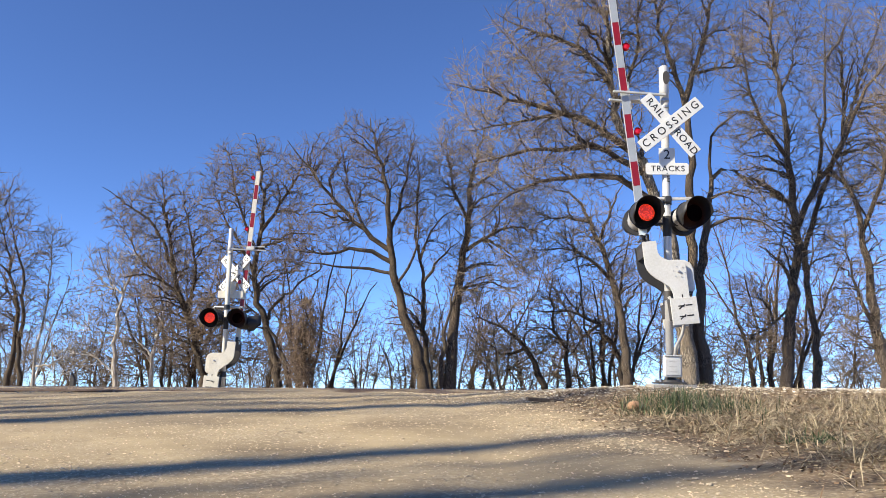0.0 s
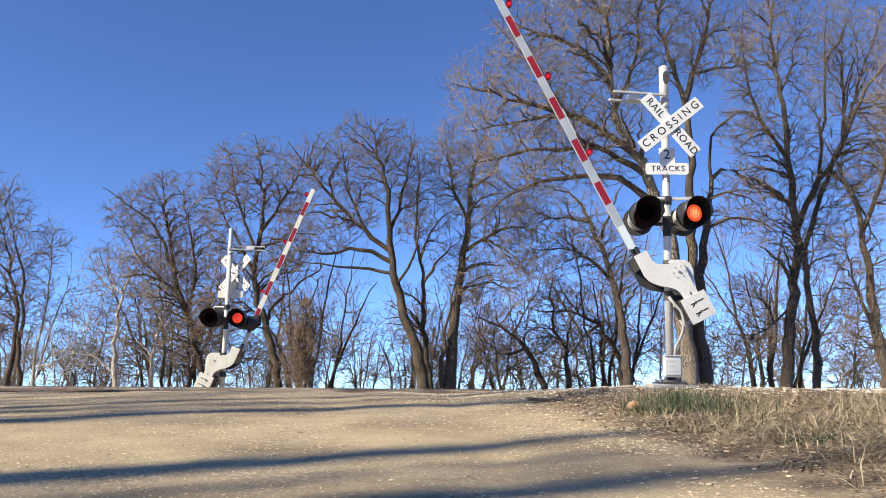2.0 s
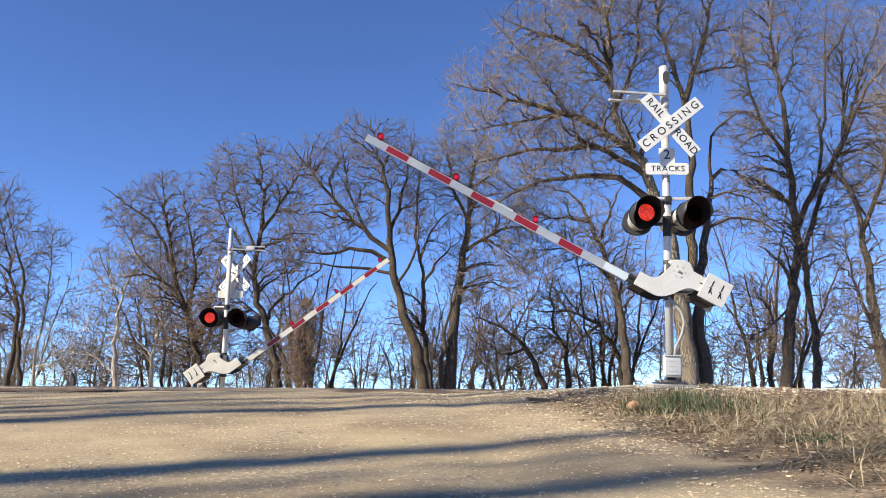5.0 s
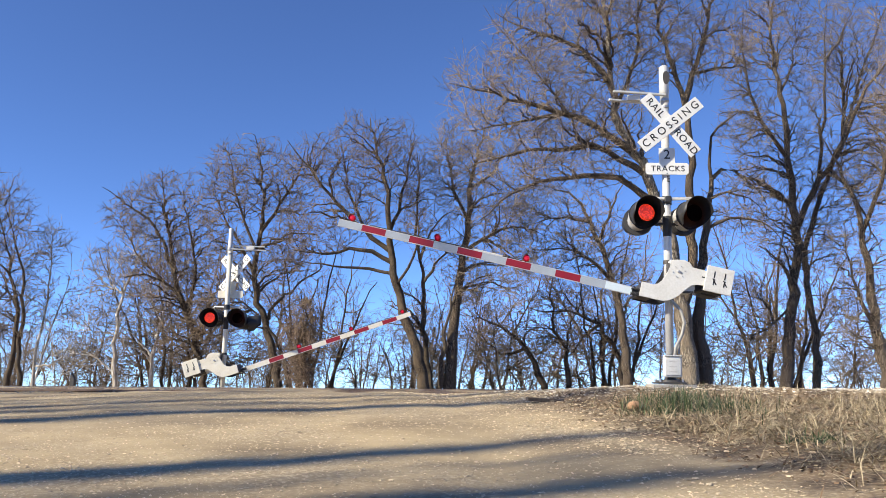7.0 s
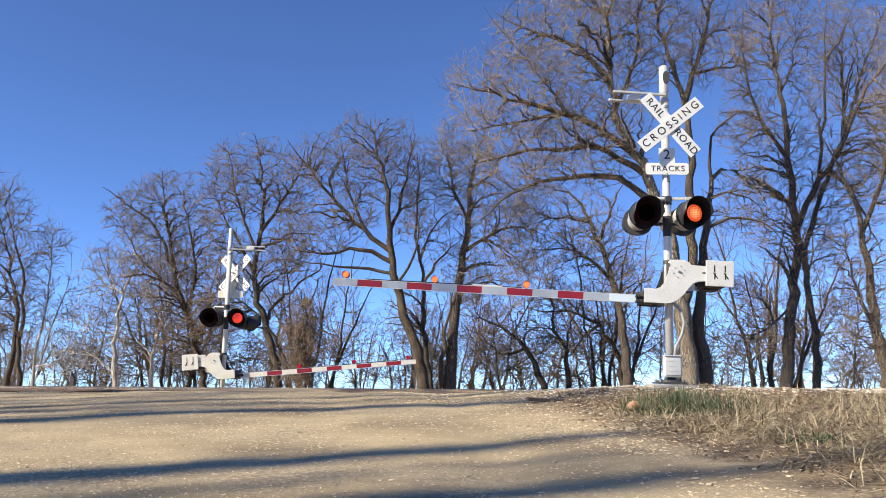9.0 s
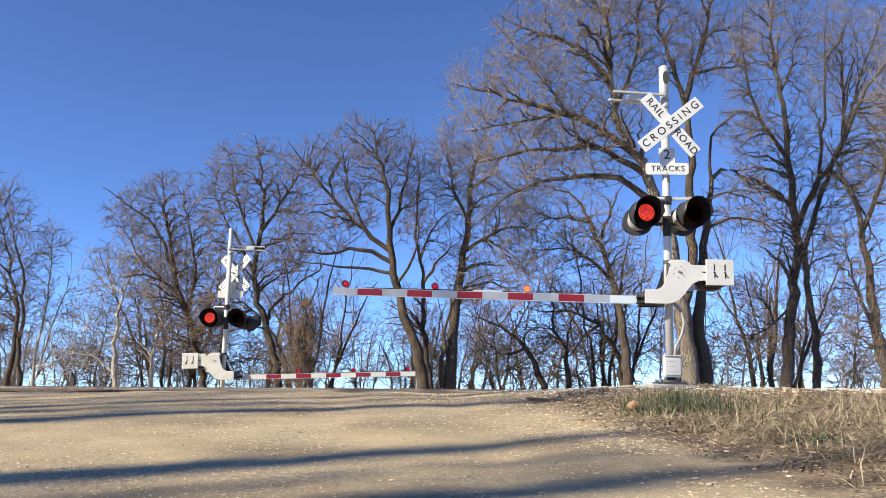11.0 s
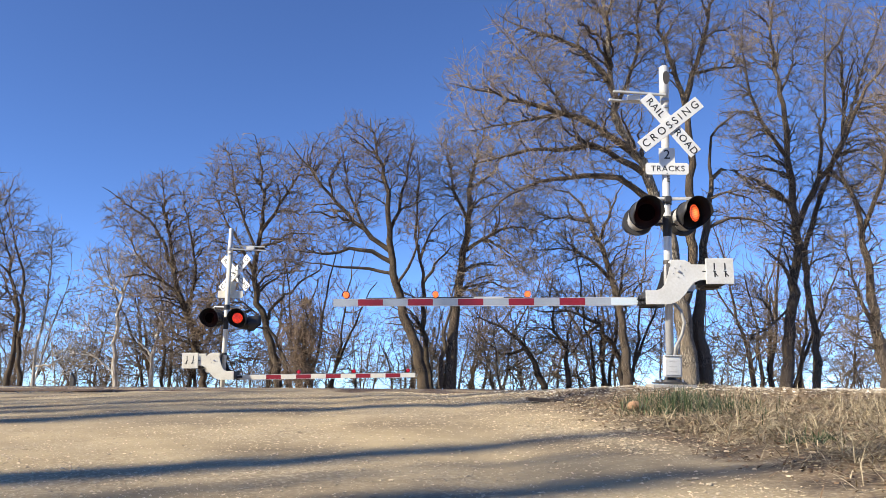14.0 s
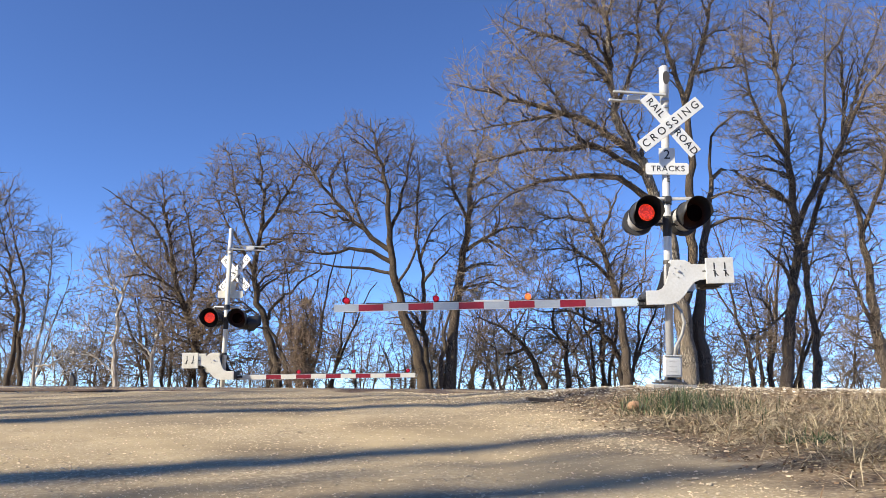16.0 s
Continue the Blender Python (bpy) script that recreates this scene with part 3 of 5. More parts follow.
    if far:
        front = [lamp_unit(signal, (-0.62, -0.1, lamp - 0.16), -78, GLOW_RED, True, BLACK), lamp_unit(signal, (0.36, -0.26, lamp), 6, GLOW_RED, True, BLACK)]
        back = [lamp_unit(signal, (-0.43, 0.24, lamp - 0.04), 176, GLOW_RED, False, BLACK), lamp_unit(signal, (0.36, 0.24, lamp - 0.04), 184, GLOW_RED, False, BLACK)]
    else:
        front = [lamp_unit(signal, (-0.455, -0.24, lamp), 13, GLOW_RED), lamp_unit(signal, (0.305, -0.24, lamp), 20, GLOW_AMBER)]
        back = [lamp_unit(signal, (-0.43, 0.33, lamp), 174, GLOW_RED, True), lamp_unit(signal, (0.34, 0.33, lamp), 188, GLOW_RED, True)]
    # fixed drive case
    bm = bmesh.new()
    outline = [(-0.14, -0.2), (-0.14, 0.21), (0.1, 0.21), (0.2, 0.16), (0.25, 0.06), (0.26, -0.3), (0.2, -0.34), (-0.02, -0.34)]
    slab(bm, outline, -0.2, 0.2, 0.015)
    case = part("drive_case", bm, paint, signal, "white case of the gate drive")
    case.matrix_basis = pose(0.13 if not far else 0.2, 0.0, hub)
    bm = bmesh.new()
    box(bm, (0.34, 0.02, 0.03), (0.05, -0.215, -0.33), bevel=0.004)
    box(bm, (0.02, 0.46, 0.3), (-0.16, 0, 0.0), bevel=0.004)
    part("case_seam", bm, DARKIRON, case)
    bm = bmesh.new()
    tube(bm, [(0, 0, hub - 0.45), (0, 0, hub - 0.3)], 0.085, 16)
    part("mast_clamp", bm, DARKIRON, signal)
    bm = bmesh.new()
    tube(bm, [(0, 0, hub + 0.16), (0, 0, hub + 0.22)], 0.082, 16)
    part("mast_clamp", bm, DARKIRON, signal)
    swing, lamps = gate(signal, (0.12 if not far else 0.2, 0, hub), arm, paint, far)
    # conduit, junction box, foot
    bm = bmesh.new()
    tube(bm, [(0.05, -0.1, 0.44), (0.08, -0.1, 0.62), (0.18, -0.11, 0.82), (0.22, -0.12, 1.02), (0.17, -0.13, 1.2), (0.05, -0.12, 1.34), (-0.02, -0.1, hub - 0.4)], 0.027, 10)
    part("conduit", bm, RUBBER, signal, "grey flexible conduit", True)
    bm = bmesh.new()
    tube(bm, [(0.14, -0.04, 0.5), (0.14, -0.02, 0.68)], 0.018, 8)
    part("conduit", bm, RUBBER, signal)
    bm = bmesh.new()
    box(bm, (0.29, 0.13, 0.34), (0.0, -0.16, 0.29), bevel=0.03)
    junction = part("junction_box", bm, paint, signal, "white junction box at the foot")
    bm = bmesh.new()
    box(bm, (0.25, 0.012, 0.25), (0.0, -0.23, 0.28), bevel=0.005)
    box(bm, (0.27, 0.16, 0.02), (0.0, -0.165, 0.467), bevel=0.005)
    part("lid", bm, paint, junction)
    for dz in (-0.08, 0.0, 0.08):
        bm = bmesh.new()
        box(bm, (0.12, 0.004, 0.008), (0.0, -0.238, 0.29 + dz))
        part("louvre", bm, RUBBER, junction)
    bm = bmesh.new()
    tube(bm, [(0, 0, 0.03), (0, 0, 0.07), (0, 0, 0.085), (0, 0, 0.2)], [0.24, 0.23, 0.1, 0.085], 20)
    box(bm, (0.5, 0.44, 0.035), (-0.02, -0.02, 0.03), bevel=0.006)
    part("foot", bm, DARKIRON, signal, "dark cast-iron foot")
    for dx in (-0.2, 0.16):
        for dy in (-0.18, 0.14):
            bm = bmesh.new()
            tube(bm, [(dx, dy, 0.045), (dx, dy, 0.1)], 0.018, 6)
            part("anchor_bolt", bm, STEEL, signal)
    bm = bmesh.new()
    box(bm, (0.7, 0.7, 0.5), (0, 0, -0.242), bevel=0.02)
    part("footing", bm, CONCRETE, signal, "concrete footing")
    if not far:
        bm = bmesh.new()
        for z in (-0.05, 0.0, 0.05):
            box(bm, (0.035, 0.004, 0.012), (0.012, 0, z))
        box(bm, (0.012, 0.004, 0.11), (-0.005, 0, 0))
        part("mark", bm, LETTER, signal).matrix_basis = pose(0.02, -0.069, 3.46)
    return swing, front, back, lamps


NEAR = crossing_signal(pose(3.75, 13.3, 0.06, 0, 0.95, -3.7), "silver crossing mast with crossbuck, flashing lamps and striped gate arm",
                       (1.84, 2.80, 3.63, 4.36, 5.5, 4.87), 5.08, WHITE, False)
FAR = crossing_signal(pose(-6.1, 22.5, -1.1, 0, -0.4, 180), "silver crossing mast with cream-painted gate drive, beyond the tracks",
                      (1.7, 2.9, 3.57, 4.19, 5.46, 4.9), 5.03, CREAM, True)

# ---- trees ----


def tubes(name, sets, mat, parent):
    """Tapered tubes round sets of polylines (points N x K x 3, radii N x K, sides) joined into one mesh."""
    all_v, all_f, base = [], [], 0
    for pts, rad, sides in sets:
        n, k = rad.shape
        if n == 0:
            continue
        along = np.gradient(pts, axis=1)
        along /= np.linalg.norm(along, axis=2, keepdims=True) + 1e-9
        ref = np.where(np.abs(along[..., 2:3]) > 0.9, np.array([1.0, 0, 0]), np.array([0, 0, 1.0]))
        ref = np.broadcast_to(ref[:, :1], along.shape)
        u = np.cross(along, ref)
        u /= np.linalg.norm(u, axis=2, keepdims=True) + 1e-9
        v = np.cross(along, u)
        a = np.linspace(0, 2 * np.pi, sides, endpoint=False)
        ring = pts[:, :, None] + rad[:, :, None, None] * (u[:, :, None] * np.cos(a)[:, None] + v[:, :, None] * np.sin(a)[:, None])
        all_v.append(ring.reshape(-1, 3))
        idx = base + np.arange(n * k * sides).reshape(n, k, sides)
        nxt = np.roll(idx, -1, axis=2)
        f = np.stack([idx[:, :-1], idx[:, 1:], nxt[:, 1:], nxt[:, :-1]], -1)
        all_f.append(f.reshape(-1, 4))
        base += n * k * sides
    return array_mesh(name, np.concatenate(all_v), np.concatenate(all_f), mat, parent)


def sprout(rng, pts, rad, count, span, angle, length, slender, k, lift, wiggle, thin):
    """Branches from a set of polylines: where along the parent, at what angle, how long, how far they bend upwards."""
    n, kp, _ = pts.shape
    reach = np.linalg.norm(np.diff(pts, axis=1), axis=2).sum(1)
    pick = rng.choice(n, count, p=reach / reach.sum())
    t = rng.uniform(span[0], span[1], count) * (kp - 1) * 0.999
    i, f = t.astype(int), (t % 1)[:, None]
    start = pts[pick, i] * (1 - f) + pts[pick, i + 1] * f
    along = pts[pick, i + 1] - pts[pick, i]
    along /= np.linalg.norm(along, axis=1, keepdims=True) + 1e-9
    r = rad[pick, i] * (1 - f[:, 0]) + rad[pick, i + 1] * f[:, 0]
    side = rng.normal(size=(count, 3))
    side -= along * (side * along).sum(1, keepdims=True)
    side /= np.linalg.norm(side, axis=1, keepdims=True) + 1e-9
    a = np.radians(rng.normal(angle, 12, count))[:, None]
    way = along * np.cos(a) + side * np.sin(a)
    size = length * rng.uniform(0.45, 1.25, count) * (1.15 - 0.55 * t / (kp - 1)) * np.clip(reach[pick] / reach.mean(), 0.5, 1.5)
    r0 = np.maximum(np.minimum(r * 0.65, size * slender), thin)
    out = np.empty((count, k, 3))
    out[:, 0] = start
    for j in range(1, k):
        way = way + rng.normal(0, wiggle, (count, 3)) + np.array([0, 0, lift])
        way /= np.linalg.norm(way, axis=1, keepdims=True)
        out[:, j] = out[:, j - 1] + way * (size / (k - 1))[:, None]
    radii = r0[:, None] * np.linspace(1, 0.35, k)[None]
    return out, np.maximum(radii, thin * 0.6)


def smooth_line(nodes, k, rng, wander):
    """A gently wavering line through a few nodes."""
    nodes = np.asarray(nodes, float)
    s = np.linspace(0, len(nodes) - 1, k)
    raw = np.stack([np.interp(s, np.arange(len(nodes)), nodes[:, c]) for c in range(3)], 1)
    for _ in range(3):
        raw[1:-1] = (raw[:-2] + 2 * raw[1:-1] + raw[2:]) / 4
    drift = np.cumsum(rng.normal(0, wander, (k, 3)), 0)
    drift -= np.linspace(0, 1, k)[:, None] * drift[-1] * 0.7
    drift[:2] = 0
    return raw + drift


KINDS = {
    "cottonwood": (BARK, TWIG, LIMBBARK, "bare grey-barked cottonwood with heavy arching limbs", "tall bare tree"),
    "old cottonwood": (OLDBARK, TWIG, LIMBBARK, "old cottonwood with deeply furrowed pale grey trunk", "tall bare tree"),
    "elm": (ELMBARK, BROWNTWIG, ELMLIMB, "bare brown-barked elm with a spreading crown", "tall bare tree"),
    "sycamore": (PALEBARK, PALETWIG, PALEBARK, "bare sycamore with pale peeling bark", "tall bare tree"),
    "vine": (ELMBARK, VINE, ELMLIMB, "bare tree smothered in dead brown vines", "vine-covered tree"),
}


def build_tree(seed, kind, x, y, radius, density, nodes, limbs, fine=1.0, group="trees behind the tracks"):
    """Trunk through a few nodes (x, height), main limbs from it (where, dx, dy, dz), and three orders of branches."""
    rng = np.random.default_rng(seed)
    bark, twig, upper, label, category = KINDS[kind]
    z = float(ground_height(x, y)) - 0.15
    tree = thing("tree", pose(x, y, z), label, category, group)
    line = [(0, 0, 0)] + [(a, 0.25 * math.sin(seed + i), b) for i, (a, b) in enumerate(nodes)]
    k = 6 * len(nodes) + 1
    trunk = smooth_line(line, k, rng, 0.02)
    tr = radius * np.interp(np.linspace(0, 1, k), [0, 0.03, 0.1, 0.28, 0.55, 1], [1.35, 1.08, 0.95, 0.66, 0.42, 0.12])
    tr *= 1 + 0.05 * np.sin(np.arange(k) * 1.7 + seed)
    tubes("trunk", [(trunk[None], tr[None], 14)], bark, tree)
    lp, lr, kl = [], [], 15
    for where, dx, dy, dz in limbs:
        j = min(int(where * 6), k - 2)
        start, end = trunk[j], trunk[j] + np.array([dx, dy, dz])
        size = np.linalg.norm(end - start)
        bow = np.array([0, 0, 1.0]) * size * (0.10 if dz > 0 else 0.2) * min(1, abs(dx) / (abs(dz) + 0.5))
        out = np.array([math.copysign(1, dx), 0, 0]) * size * 0.03 * (1 if dz > abs(dx) else 0)
        mid = (start + end) / 2 + bow + out
        pts = smooth_line([start, (start * 0.5 + mid * 0.5) + bow * 0.25, mid, (mid + end) / 2 + bow * 0.3, end], kl, rng, 0.02 * size)
        r0 = min(tr[j] * 0.68, 0.0165 * size + 0.03)
        lp.append(pts)
        lr.append(r0 * np.linspace(1, 0.14, kl))
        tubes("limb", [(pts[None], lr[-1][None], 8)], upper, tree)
    lp, lr = np.array(lp), np.array(lr)
    # the trunk's own top also carries branches
    low = k // 5
    top = trunk[low:]
    top = np.stack([np.interp(np.linspace(0, len(top) - 1, kl), np.arange(len(top)), top[:, c]) for c in range(3)], 1)
    topr = np.interp(np.linspace(0, 1, kl), np.linspace(0, 1, k - low), tr[low:])
    mp, mr = np.concatenate([lp, top[None]]), np.concatenate([lr, topr[None]])
    reach = np.linalg.norm(np.diff(mp, axis=1), axis=2).sum()
    scale = max(0.5, min(1.15, reach / len(mp) / 5))
    n2 = int(reach * 2.9 * density)
    thin = 0.00025 * max(y, 25)
    b2 = sprout(rng, mp, mr, n2, (0.15, 1.0), 52, 2.0 * scale, 0.016, 9, 0.09, 0.22, thin * 1.9)
    n3 = int(n2 * 7)
    b3 = sprout(rng, *b2, n3, (0.12, 1.0), 46, 1.05 * scale, 0.011, 5, 0.06, 0.26, thin * 1.3)
    n4 = int(n3 * 3.8 * fine)
    b4 = sprout(rng, *b3, n4, (0.1, 1.0), 42, 0.62 * scale, 0.009, 3 if y < 43 else 2, 0.05, 0.27, thin)
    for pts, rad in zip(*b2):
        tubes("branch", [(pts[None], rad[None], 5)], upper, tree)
    crown = tubes("crown", [(*b3, 3), (*b4, 3)], twig, tree)
    crown["kind"] = "stuff"
    return tree


def crook(rng, nodes, k, wander):
    """A line through the nodes, rounded at the corners and slightly crooked, as wood grows."""
    nodes = np.asarray(nodes, float)
    gap = np.concatenate([[0], np.cumsum(np.linalg.norm(np.diff(nodes, axis=0), axis=1))])
    at = np.linspace(0, gap[-1], k)
    line = np.stack([np.interp(at, gap, nodes[:, c]) for c in range(3)], 1)
    for _ in range(2):
        line[1:-1] = (line[:-2] + 2 * line[1:-1] + line[2:]) / 4
    line[2:-1] += rng.normal(0, wander, (k - 3, 3))
    return line


def reach_for(rng, goals, pos, way, rad, k, slender, thin, sag):
    """A branch to every goal, from the spot on the older wood that lies best for it: near, lower and heading that way."""
    goals, pos, way = (np.asarray(v, np.float32) for v in (goals, pos, way))
    best = np.empty(len(goals), int)
    for i in range(0, len(goals), 200):
        gap = goals[i:i + 200, None] - pos[None]
        far = np.sqrt((gap * gap).sum(2)) + 1e-4
        along = (gap * way[None]).sum(2) / far
        cost = far * (1.0 + 0.9 * (1 - along)) + 0.45 * np.maximum(-gap[..., 2], 0) 
        best[i:i + 200] = cost.argmin(1)
    start, lead = pos[best], way[best]
    gap = goals - start
    size = np.linalg.norm(gap, axis=1)
    bend = start + lead * (size * 0.3)[:, None] + gap * 0.22 + rng.normal(0, 0.07, gap.shape) * size[:, None] - np.array([0, 0, 1.0]) * (sag * size)[:, None]
    t = np.linspace(0, 1, k)[None, :, None]
    pts = (1 - t) ** 2 * start[:, None] + 2 * t * (1 - t) * bend[:, None] + t * t * goals[:, None]
    pts[:, 1:-1] += rng.normal(0, 0.022, pts[:, 1:-1].shape) * size[:, None, None]
    r0 = np.maximum(np.minimum(rad[best] * 0.7, size * slender + thin), thin)
    return pts, np.maximum(r0[:, None] * np.linspace(1, 0.4, k)[None], thin * 0.7)


def spots_on(pts, rad, skip):
    """Places, headings and radii along a set of branches, where younger ones may start."""
    way = np.gradient(pts, axis=1)
    way /= np.linalg.norm(way, axis=2, keepdims=True) + 1e-9
    return pts[:, skip:].reshape(-1, 3), way[:, skip:].reshape(-1, 3), rad[:, skip:].reshape(-1)


def inside(rng, crown, count):
    """Random places in the crown's rounded masses, more of them near the rim, where the light is."""
    share = np.array([a * a * b for _, _, a, b in crown]) ** 0.6
    which = rng.choice(len(crown), count, p=share / share.sum())
    way = rng.normal(size=(count, 3))
    way /= np.linalg.norm(way, axis=1, keepdims=True)
    out = way * (rng.uniform(0, 1, count) ** 0.38)[:, None] * rng.uniform(0.88, 1.12, count)[:, None]
    c = np.array(crown)[which]
    return np.stack([c[:, 0] + out[:, 0] * c[:, 2], out[:, 1] * c[:, 2] * 0.75, c[:, 1] + out[:, 2] * c[:, 3]], 1)


def grow_tree(seed, kind, x, y, density, stems, crown, bushy=1.0, group="trees behind the tracks"):
    """Stems (radius, nodes (x, height)), the first from the ground and the rest from older stems or the ground; branches of
    three orders fill the crown's masses (x, height, half width, half height), and fine twigs sprout from the last."""
    rng = np.random.default_rng(seed)
    bark, twig, upper, label, category = KINDS[kind]
    tree = thing("tree", pose(x, y, float(ground_height(x, y)) - 0.15), label, category, group)
    pos, way, rad = [], [], []
    for number, (radius, nodes) in enumerate(stems):
        grounded = nodes[0][1] < 0.3
        line = np.array([(a, 0.0, b) for a, b in nodes])
        depth = 0.0 if number == 0 else rng.uniform(-0.3, 0.3) * (0.4 if grounded else 1)
        if not grounded:
            old = np.concatenate(pos)
            root = old[((old[:, (0, 2)] - line[0, (0, 2)]) ** 2).sum(1).argmin()]
            line[0] = root
            line[1:, 1] = root[1]
        run = np.concatenate([[0], np.cumsum(np.linalg.norm(np.diff(line, axis=0), axis=1))])
        line[:, 1] += depth * run + 0.03 * run * np.sin(run * 0.8 + seed + number)
        k = max(9, int(run[-1] * 2.2))
        pts = crook(rng, line, k, 0.03 + 0.09 * min(radius, 0.2))
        f = np.linspace(0, 1, k)
        if grounded:
            r = radius * np.interp(f, [0, 0.03, 0.09, 0.4, 1], [1.02, 0.8, 0.72, 0.5, 0.06])
        else:
            r = radius * np.interp(f, [0, 0.5, 1], [0.66, 0.4, 0.07])
        r = r * (1 + 0.05 * np.sin(np.arange(k) * 1.9 + seed))
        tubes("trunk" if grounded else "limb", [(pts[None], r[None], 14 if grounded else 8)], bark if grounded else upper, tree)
        p, w, q = spots_on(pts[None], r[None], k // 4 if grounded else 2)
        pos.append(p), way.append(w), rad.append(q)
    thin = 0.00027 * max(y, 28)
    area = sum(a * b for _, _, a, b in crown) * density
    wood = [np.concatenate(v) for v in (pos, way, rad)]
    first = reach_for(rng, inside(rng, crown, int(10 + (9.0 if y < 31 else 6.5) * area)), *wood, 11, 0.018, thin * 2.2, 0.05)
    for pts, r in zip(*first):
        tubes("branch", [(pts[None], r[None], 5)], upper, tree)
    wood = [np.concatenate(v) for v in zip(wood, spots_on(*first, 2))]
    second = reach_for(rng, inside(rng, crown, int(55 * area)), *wood, 5, 0.011, thin * 1.5, 0.03)
    wood = [np.concatenate(v) for v in zip(spots_on(*first, 2), spots_on(*second, 1))]
    third = reach_for(rng, inside(rng, crown, int(150 * area * bushy)), *wood, 3, 0.008, thin * 1.15, 0.0)
    twigs = sprout(rng, *third, int(240 * area * bushy), (0.15, 1.0), 34, 0.45, 0.008, 2, 0.07, 0.1, thin * 0.85)
    tubes("crown", [(*second, 3), (*third, 3), (*twigs, 3)], twig, tree)["kind"] = "stuff"
    return tree, wood


left_limbs = [
    (0.19, [(-1.6, 9.0), (-2.6, 9.7), (-3.5, 10.1), (-4.6, 10.4), (-5.9, 10.7), (-7.5, 11.1)]),
    (0.18, [(-1.1, 8.2), (-2.1, 8.8), (-3.2, 9.0), (-4.5, 8.7), (-5.6, 8.7), (-6.9, 8.1)]),
    (0.18, [(-0.7, 7.0), (-1.7, 7.8), (-3.0, 8.2), (-4.5, 8.0), (-5.6, 7.7), (-6.5, 6.8)]),
    (0.15, [(-2.1, 11.1), (-2.5, 12.0), (-3.1, 12.5), (-3.8, 13.0), (-4.8, 13.1), (-5.9, 13.9)]),
    (0.12, [(-2.6, 9.7), (-3.7, 10.1), (-4.8, 9.8), (-5.9, 9.6), (-7.1, 9.3)]),
    (0.06, [(-3.5, 10.1), (-4.2, 10.9), (-5.0, 11.7), (-5.7, 12.5), (-6.4, 13.4)])]
right_limbs = [
    (0.27, [(0.0, 2.8), (0.2, 4.6), (0.3, 7.1), (0.3, 9.2), (0.2, 10.7), (-0.2, 12.0), (-0.5, 13.5), (-0.7, 15.5)]),
    (0.16, [(0.3, 10.5), (0.7, 11.8), (1.1, 13.2), (1.7, 15.1)]),
    (0.09, [(0.5, 11.2), (1.2, 11.7), (1.9, 11.9), (2.7, 11.7)]),
    (0.09, [(0.7, 11.9), (1.3, 13.2), (2.0, 13.4), (2.9, 13.5)]),
    (0.11, [(-2.0, 10.2), (-1.3, 11.9), (-1.2, 13.5), (-1.3, 15.3)])]
grow_tree(100, "old cottonwood", 7.65, 25.00, 1.1, [
    (0.39, [(0.0, 0.0), (0.0, 2.8), (-0.2, 3.9), (-0.5, 6.2), (-1.0, 7.8), (-1.6, 9.0), (-2.0, 10.2), (-2.2, 11.7), (-2.3, 13.3), (-2.7, 15.3)])] + left_limbs + right_limbs,
    [(-5.0, 10.8, 2.7, 1.7), (-3.9, 8.7, 2.8, 1.3), (-3.5, 12.9, 2.7, 1.4), (-1.2, 12.7, 1.9, 1.9), (1.0, 12.9, 1.6, 1.8), (-1.5, 15.1, 3.4, 1.1), (-2.6, 10.1, 1.9, 1.6)], 1.25)
grow_tree(101, "cottonwood", 8.30, 25.45, 0.9, [
    (0.32, [(0.0, 0.0), (-0.1, 3.0), (-0.1, 4.7), (0.2, 6.4), (0.4, 7.7), (0.6, 8.5), (1.1, 8.6), (1.7, 8.3), (2.2, 7.5)]),
    (0.23, [(-0.9, 0.0), (-0.8, 2.8), (-0.7, 3.9), (-0.8, 5.2), (-1.0, 6.5), (-1.1, 7.8)]),
    (0.09, [(0.2, 6.3), (0.7, 6.7), (1.3, 6.8), (2.0, 6.5), (2.4, 5.8)]),
    (0.08, [(0.4, 7.4), (0.8, 7.6), (1.5, 7.4), (2.0, 7.1)]),
    (0.09, [(0.1, 8.4), (0.3, 9.3), (0.8, 10.0), (1.5, 10.4), (2.3, 10.1)])],
    [(1.7, 7.8, 0.9, 0.9), (1.9, 9.9, 1.1, 0.7), (2.0, 6.5, 0.7, 0.9), (1.0, 7.3, 0.9, 1.1)], 1.0)
